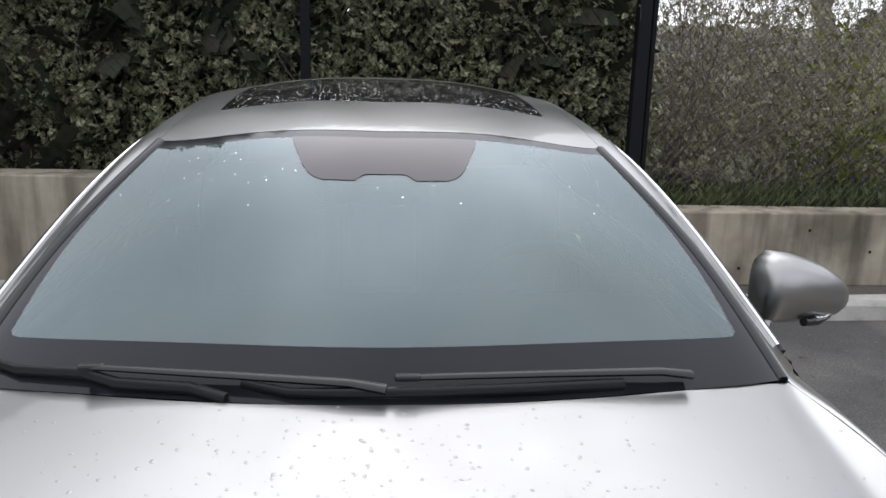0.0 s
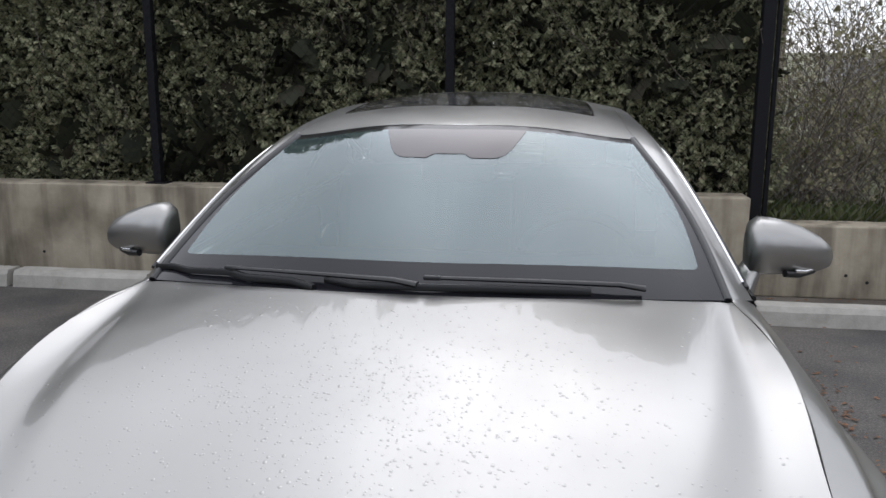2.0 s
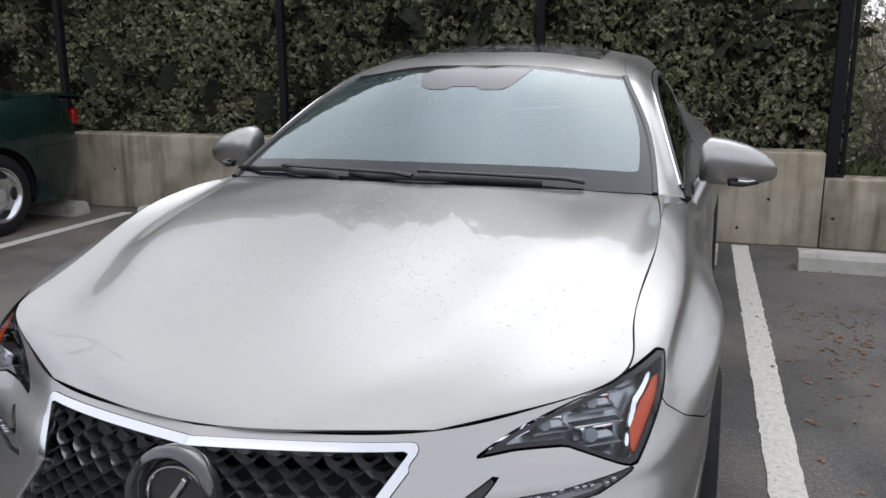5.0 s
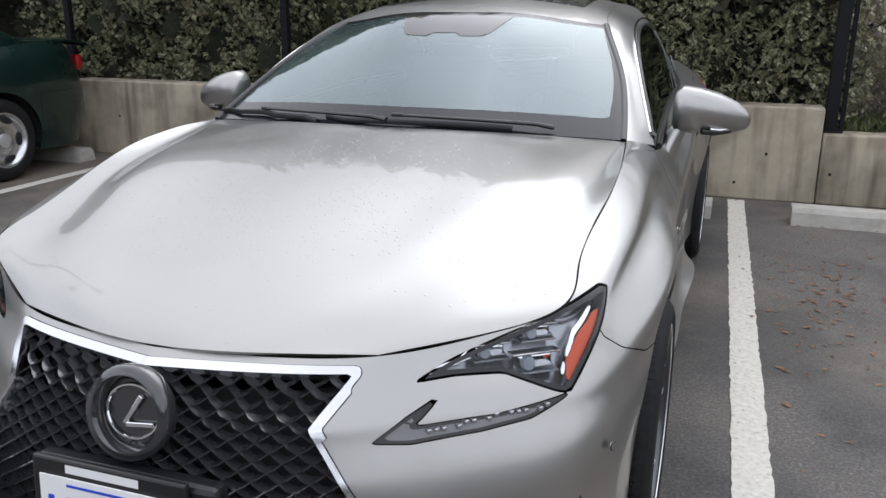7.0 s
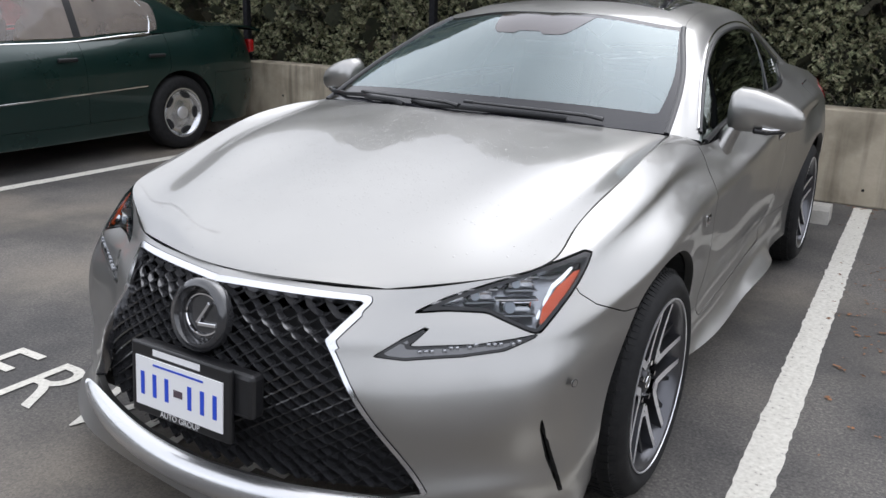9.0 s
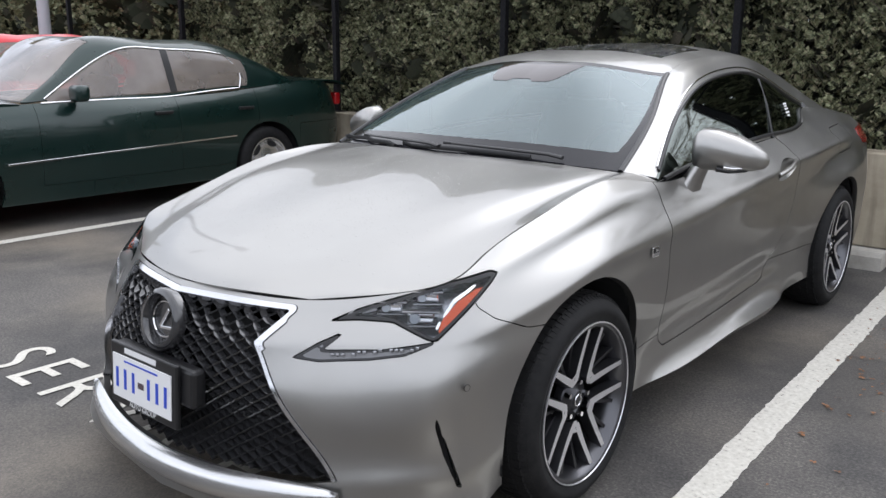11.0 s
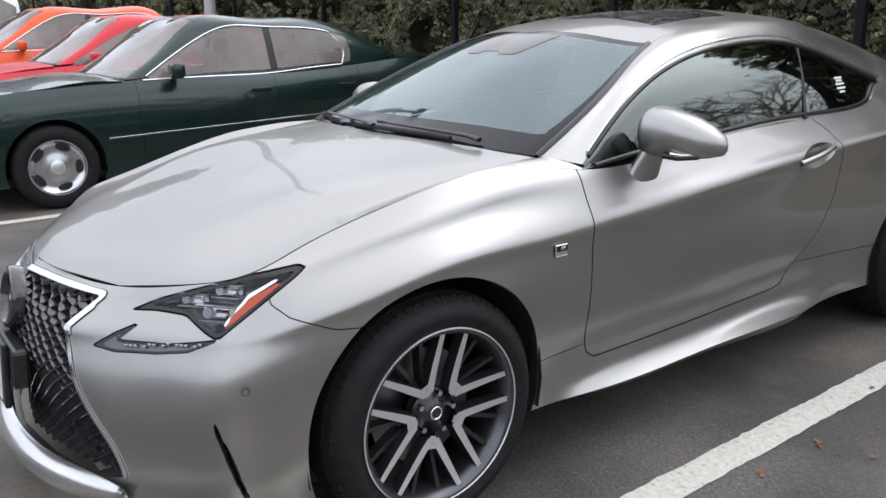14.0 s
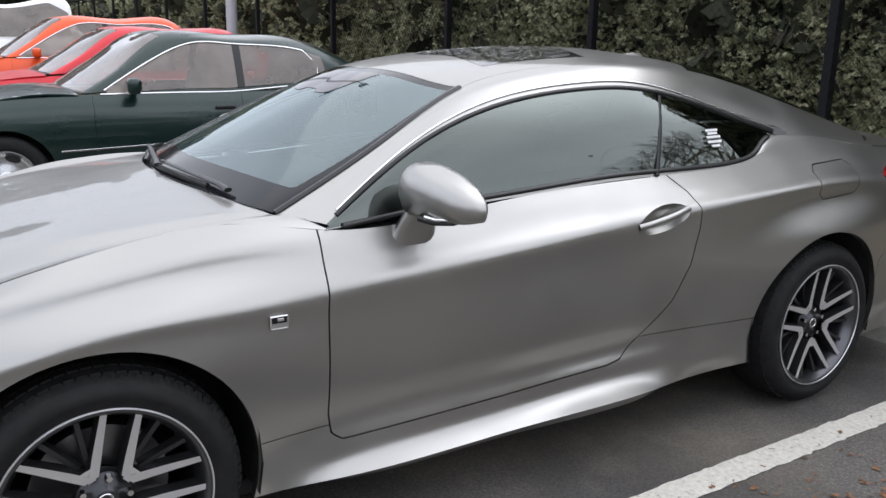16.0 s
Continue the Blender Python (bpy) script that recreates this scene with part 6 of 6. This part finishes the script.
# ---------------- the other parked cars ----------------
def parked_car(name, label, paint, at, W, wb, front, rear, nose_z, cowl, belt_z, ws_top, roof_z, roof_end, glass_end, deck_z, tail_z, glass, seat_mat, bright, rim_style, wheel_r=.33):
    """A car from a few proportions, nose towards -y, front axle at y = 0. cowl, ws_top, roof_end, glass_end: places along y."""
    car = thing(name, label, "car", at)
    hw = W / 2

    def top_z(y):
        return float(np.interp(y, [-front, -front * .6, cowl * .5, cowl, roof_end, glass_end, wb + rear * .85, wb + rear], [nose_z, nose_z + .07, nose_z + .17, belt_z, belt_z + .02, deck_z, deck_z - .005, tail_z]))

    st = [(0, -front), (.52, -front + .02), (.84, -front + .10), (.965, -front + .32), (.99, 0), (1, wb * .33), (1, wb * .66), (.99, wb), (.955, wb + rear - .34), (.83, wb + rear - .09), (.50, wb + rear - .01), (0, wb + rear)]
    rings = []
    for f, zf, inset in ((0.0, .20, .955), (.22, 0, .985), (.5, 0, 1.0), (.72, 0, .995), (.88, 0, .965), (1.0, 0, .90)):
        ring = []
        for fx, y in st:
            tz = top_z(y)
            z = .20 + (tz - .20) * f
            shrink = 1 - .05 * (1 - math.sin(math.pi * min(1, max(0, .15 + .7 * f)))) if fx < .9 else 1
            yy = y * (1 if fx > .9 else (1 - .035 * (abs(f - .45) ** 1.5) * 2))
            ring.append((hw * fx * inset, yy, z))
        rings.append(ring)
    body = Sheet(rings, 190, 34).polys()
    for hy in (0, wb):
        body, _ = cut(body, lambda d: np.hypot(d[:, 1] - hy, d[:, 2] - wheel_r) - wheel_r - .045, 0)

    def two(nm, polys, material, lab="", lip=.015, offset=0.0):
        return [panel(nm, polys, material, car, lab, lip, offset), panel(nm, mirrored(polys), material, car, lab, lip, offset)]

    def one(nm, polys, material, lab="", lip=.015, offset=0.0):
        return panel(nm, polys + mirrored(polys), material, car, lab, lip, offset)

    mid = cowl + 1.32
    dz = .33
    low = region([(-9, -1), (-9, 1.2), (-front + .42, 1.2), (-front + .40, .62), (-.35, .60), (-.35, -1)], plan_yz)
    bump, body = cut(body, low)
    bump_r, body = cut(body, region([(9, -1), (9, .66), (wb + .38, .66), (wb + .38, -1)], plan_yz))
    d1, body = cut(body, region([(cowl + .12, 9), (cowl + .10, dz), (mid, dz), (mid + .02, 9)], plan_yz))
    d2, body = cut(body, region([(mid, dz), (wb - .42, dz), (wb - .10, .72), (wb - .02, 9), (mid + .02, 9)], plan_yz))
    fend, quart = cut(body, lambda d: cowl + .5 - d[:, 1])
    fd, rd = two("front_door", d1, paint), two("rear_door", d2, paint)
    two("fender", fend, paint)
    two("rear_quarter", quart, paint)
    one("front_bumper", bump, paint)
    one("rear_bumper", bump_r, paint)
    hood_s = Sheet([[(hw * .90 * k, y, top_z(y) + .035 * (1 - k * k)) for y in np.linspace(-front + .03, cowl, 6)] for k in (1, .66, .33, 0)], 24, 24)
    one("bonnet", hood_s.polys(), paint)
    deck_s = Sheet([[(hw * .90 * k, y, top_z(y) + .02 * (1 - k * k)) for y in np.linspace(glass_end, wb + rear - .02, 5)] for k in (1, .66, .33, 0)], 20, 20)
    one("boot_lid", deck_s.polys(), paint)
    ge = glass_end
    b0, b1 = belt_z, belt_z + .045
    glass_y = roof_end + .24
    rx = hw * .66
    C = [
        [(hw * .895, cowl + .16, b0), (hw * .895, (cowl + ws_top) / 2 + .1, b0 + .004), (hw * .895, ws_top + .15, b0 + .007), (hw * .895, (ws_top + roof_end) / 2, b0 + .012), (hw * .89, roof_end - .02, b1 + .01), (hw * .88, ge - .25, b1 + .03), (hw * .87, ge + .03, deck_z - .01)],
        [(hw * .88, cowl + .18, b0 + .02), (hw * .80, (cowl + ws_top) / 2 + .15, (b0 + roof_z) / 2 - .025), (rx * 1.10, ws_top + .18, roof_z - .085), (rx * 1.09, (ws_top + roof_end) / 2, roof_z - .070), (rx * 1.10, roof_end - .06, roof_z - .10), (hw * .80, ge - .36, (b1 + roof_z) / 2 - .02), (hw * .85, ge, deck_z + .0)],
        [(hw * .865, cowl + .08, b0 + .012), (hw * .765, (cowl + ws_top) / 2 + .07, (b0 + roof_z) / 2 - .005), (rx * 1.02, ws_top + .08, roof_z - .045), (rx * 1.0, (ws_top + roof_end) / 2, roof_z - .030), (rx * 1.01, roof_end, roof_z - .055), (hw * .74, ge - .28, (b1 + roof_z) / 2), (hw * .80, ge + .04, deck_z + .005)],
        [(hw * .83, cowl + .04, b0 + .012), (hw * .73, (cowl + ws_top) / 2 + .04, (b0 + roof_z) / 2 - .005), (rx * .94, ws_top + .03, roof_z - .022), (rx * .90, (ws_top + roof_end) / 2, roof_z - .012), (rx * .92, roof_end, roof_z - .030), (hw * .68, ge - .26, (b1 + roof_z) / 2 + .01), (hw * .74, ge + .04, deck_z + .01)],
        [(hw * .42, cowl - .05, b0 + .025), (hw * .37, (cowl + ws_top) / 2 - .03, (b0 + roof_z) / 2 + .03), (rx * .47, ws_top - .03, roof_z - .004), (rx * .46, (ws_top + roof_end) / 2, roof_z + .006), (rx * .46, roof_end + .02, roof_z - .010), (hw * .34, ge - .22, (b1 + roof_z) / 2 + .03), (hw * .37, ge + .06, deck_z + .018)],
        [(0, cowl - .08, b0 + .03), (0, (cowl + ws_top) / 2 - .05, (b0 + roof_z) / 2 + .035), (0, ws_top - .05, roof_z), (0, (ws_top + roof_end) / 2, roof_z + .012), (0, roof_end + .03, roof_z - .004), (0, ge - .20, (b1 + roof_z) / 2 + .04), (0, ge + .08, deck_z + .02)],
    ]
    cab = Sheet(C, 110, 56)
    g2 = cab.polys()
    scr, g2 = cut(g2, lambda d: np.minimum((d[:, 7] - 3) * .2, np.minimum(d[:, 6] - .04, 2.0 - d[:, 6]) * .4), .002)
    bck, g2 = cut(g2, lambda d: np.minimum((d[:, 7] - 3) * .2, np.minimum(d[:, 6] - 4.05, 5.9 - d[:, 6]) * .4), .002)
    sid, g2 = cut(g2, lambda d: np.minimum(np.minimum(d[:, 7] - .06, .97 - d[:, 7]) * .35, np.minimum(np.minimum(d[:, 6] - .02, 4.9 - d[:, 6]) * .4, glass_y - d[:, 1] - 1.6 * (d[:, 2] - belt_z - .20) ** 2)), .002)
    gf, gr = cut(sid, lambda d: mid + .02 - d[:, 1], .030)
    strip, _ = cut(sid, lambda d: .034 - np.abs(mid + .02 - d[:, 1]), 0)
    two("pillar_cover", strip, M_BLACK, "black cover of the middle pillar", 0, .002)
    one("windscreen", scr, glass, lip=0)
    one("rear_window", bck, glass, lip=0)
    for nm, q, dd in (("door_window", gf, fd), ("door_window", gr, rd)):
        two(nm, q, glass, lip=0)
    rf, pil = cut(g2, lambda d: (d[:, 7] - 3) * .2, 0)
    rf, scut = cut(rf, lambda d: (5.0 - d[:, 6]) * .4, 0)
    rf, base = cut(rf, lambda d: (d[:, 6] - 1.0) * .4, 0)
    one("cowl_panel", base, M_BLACK, lip=0)
    one("roof", rf, paint)
    one("rear_scuttle", scut, paint)
    two("pillar", pil, paint)
    for s in (1, -1):
        if bright:
            lower = [p for p in along(cab, .03, .02, 4.9, 60, .003) if p[1] < glass_y - .10]
            upper = [p for p in along(cab, .99, .05, 4.9, 60, .003) if p[1] < glass_y - .16]
            rear_c = [tuple(a + (b - a) * f + (.085 * math.sin(math.pi * f) if i == 1 else 0) for i, (a, b) in enumerate(zip(lower[-1], upper[-1]))) for f in (.12, .3, .5, .7, .88)]
            bm = bmesh.new()
            tube(bm, [(s * x, y, z) for x, y, z in lower + rear_c + upper[::-1]], .009, 6)
            part("window_trim", bm, M_CHROME, car, "bright chrome window trim", True)
            box("side_moulding", (.012, wb - .78, .014), (s * (hw + .001), wb / 2 + .01, .552), M_CHROME, car, "thin bright side moulding", .003, Matrix.Rotation(radians(2.0), 3, "X"))
            box("bumper_moulding", (.012, .42, .014), (s * (hw - .012), -.60, .566), M_CHROME, car, "thin bright bumper moulding", .003, Matrix.Rotation(radians(s * 4), 3, "Z"))
            box("side_marker", (.014, .16, .045), (s * (hw - .010), -.50, .522), M_AMBER, car, "orange side marker", .006)
        bm = bmesh.new()
        add_box(bm, (.19, .11, .125), (s * (hw + .055), cowl + .40, belt_z + .075), .035, Matrix.Rotation(radians(-s * 6), 3, "Z"), 3)
        mr = part("door_mirror", bm, paint, car, smooth=True)
        box("mirror_arm", (.10, .06, .04), (s * (hw - .03), cowl + .42, belt_z + .025), M_BLACK, mr, bevel=.01)
        for dd, yy in ((fd, mid - .16), (rd, wb - .26)):
            o = box("door_handle", (.022, .17, .030), (s * (hw + .004), yy, belt_z - .115), M_BLACK if bright else paint, dd[0 if s > 0 else 1], bevel=.008)
        box("tail_lamp", (.08, .08, .13), (s * (hw - .20), wb + rear - .075, deck_z - .20), M_REDLAMP, car, "red tail lamp", .02)
        box("headlight", (.36, .14, .13), (s * (hw - .25), -front + .11, nose_z - .06), M_CLEARWHITE, car, "clear headlight", .03)
        for hy in (0, wb):
            w = new("wheel")
            w.parent = car
            w.matrix_basis = pose(s * (hw - .115), hy, wheel_r, 0, 0, 180 if s < 0 else 0)
            r = wheel_r
            part("tyre", lathe([(.20, -.10), (r - .03, -.105), (r - .005, -.07), (r, -.03), (r, .05), (r - .008, .085), (r - .03, .103), (.245, .108), (.215, .100), (.205, .08), (.20, -.10)], 56), M_RUBBER, w, "black road tyre", True)
            rim = part("rim", lathe([(.212, .098), (.216, .104), (.205, .104), (.196, .080), (.150, .070), (.10, .074), (.06, .088), (.0, .092), (.0, .05), (.212, .05), (.212, .098)], 56), M_HUBCAP if bright else M_RIMDARK, w, smooth=True)
            # raised black ovals paint the dark of the cover's holes
            for k in range(rim_style if rim_style < 6 else 0):
                th = 2 * math.pi * k / rim_style + .9
                bm = bmesh.new()
                bmesh.ops.create_cone(bm, cap_ends=True, segments=24, radius1=1.0, radius2=.86, depth=.012, matrix=Matrix.Rotation(th, 4, "X") @ Matrix.Translation((.078, 0, .158)) @ Matrix.Diagonal((1, .058, .026, 1)) @ Matrix.Rotation(radians(90), 4, "Y"))
                part("slot_shade", bm, M_MATTE, rim)
            for k in range(rim_style if rim_style > 5 else 0):
                th = 2 * math.pi * k / rim_style + .3
                rot = Matrix.Rotation(th, 3, "X")
                bm = bmesh.new()
                add_box(bm, (.022, .105 if rim_style < 6 else .035, .150), rot @ Vector((.090, 0, .128)), .012, rot, 3)
                part("spoke", bm, M_RIM, rim, smooth=True)
            part("centre_cap", lathe([(0, .106), (.035, .105), (.055, .098), (.055, .06), (0, .06)], 28), M_RIM, rim, smooth=True)
            bm = bmesh.new()
            pr = [(math.cos(t) * (r + .052), math.sin(t) * (r + .052)) for t in np.linspace(-.2, math.pi + .2, 15)]
            a = [bm.verts.new((s * (hw - .03), hy + c, wheel_r + q)) for c, q in pr]
            b2 = [bm.verts.new((s * (hw - .34), hy + c, wheel_r + q)) for c, q in pr]
            for i in range(14):
                bm.faces.new((a[i], a[i + 1], b2[i + 1], b2[i]))
            bm.faces.new(b2)
            part("wheel_arch_liner", bm, M_MATTE, car)
    box("underbody", (W - .36, wb + front + rear - .5, .06), (0, (wb + rear - front) / 2, .22), M_MATTE, car, bevel=.01)
    box("cabin_floor", (W - .20, glass_end - cowl, .05), (0, (glass_end + cowl) / 2, .42), M_CABIN, car, bevel=.01)
    box("dashboard", (W - .3, .5, .16), (0, cowl + .32, belt_z - .09), seat_mat, car, bevel=.05)
    for yy, tall in ((ws_top + .55, True), (wb - .15, False)):
        for s in (-1, 1):
            sb = box("seat_back", (.50, .15, .66), (s * .38, yy, .80), seat_mat, car, bevel=.06, rot=Matrix.Rotation(radians(-14), 3, "X"))
            box("headrest", (.25, .09, .17), (s * .38, yy + .09, 1.17), seat_mat, sb, bevel=.04)
    return car


# pale beige diffuse film painted in for bright reflections in the panes
M_SEDANGLASS = pane_glass("sedan_glass", (0.62, 0.60, 0.56), 0.02, 1.5, 0.36, (.50, .44, .40))
sedan = parked_car("sedan", "dark green older saloon with bright trim and chrome wheels", M_GREEN, Matrix.Translation((-5.27, .21, 0)), 1.83, 2.85, .86, 1.13, .79, .57, .950, 1.27, 1.435, 2.48, 3.26, 1.065, 1.01, M_SEDANGLASS, M_TAN, True, 5, .325)
for i in range(7):
    box("grille_bar", (.46, .012, .012), (0, -.868, .60 + i * .018), M_CHROME, sedan, bevel=.003)
parked_car("red_hatchback", "bright red hatchback parked in a bay", M_RED, Matrix.Translation((-7.95, .45, 0)), 1.78, 2.60, .88, .78, .80, .42, .985, 1.20, 1.485, 2.55, 3.15, 1.10, 1.04, M_SEDANGLASS, M_CABIN, False, 10, .32)
parked_car("orange_crossover", "bright orange crossover parked in a bay", M_ORANGE, Matrix.Translation((-10.75, .30, 0)), 1.84, 2.68, .90, .80, .92, .38, 1.09, 1.15, 1.63, 2.70, 3.25, 1.23, 1.16, M_SEDANGLASS, M_CABIN, True, 10, .35)
parked_car("white_van", "tall white van parked at the far end", M_WHITE, Matrix.Translation((-20.5, -.6, 0)), 1.95, 3.1, .9, 1.0, 1.05, .25, 1.25, .85, 2.05, 3.6, 3.9, 1.35, 1.2, M_SEDANGLASS, M_CABIN, False, 8, .35)
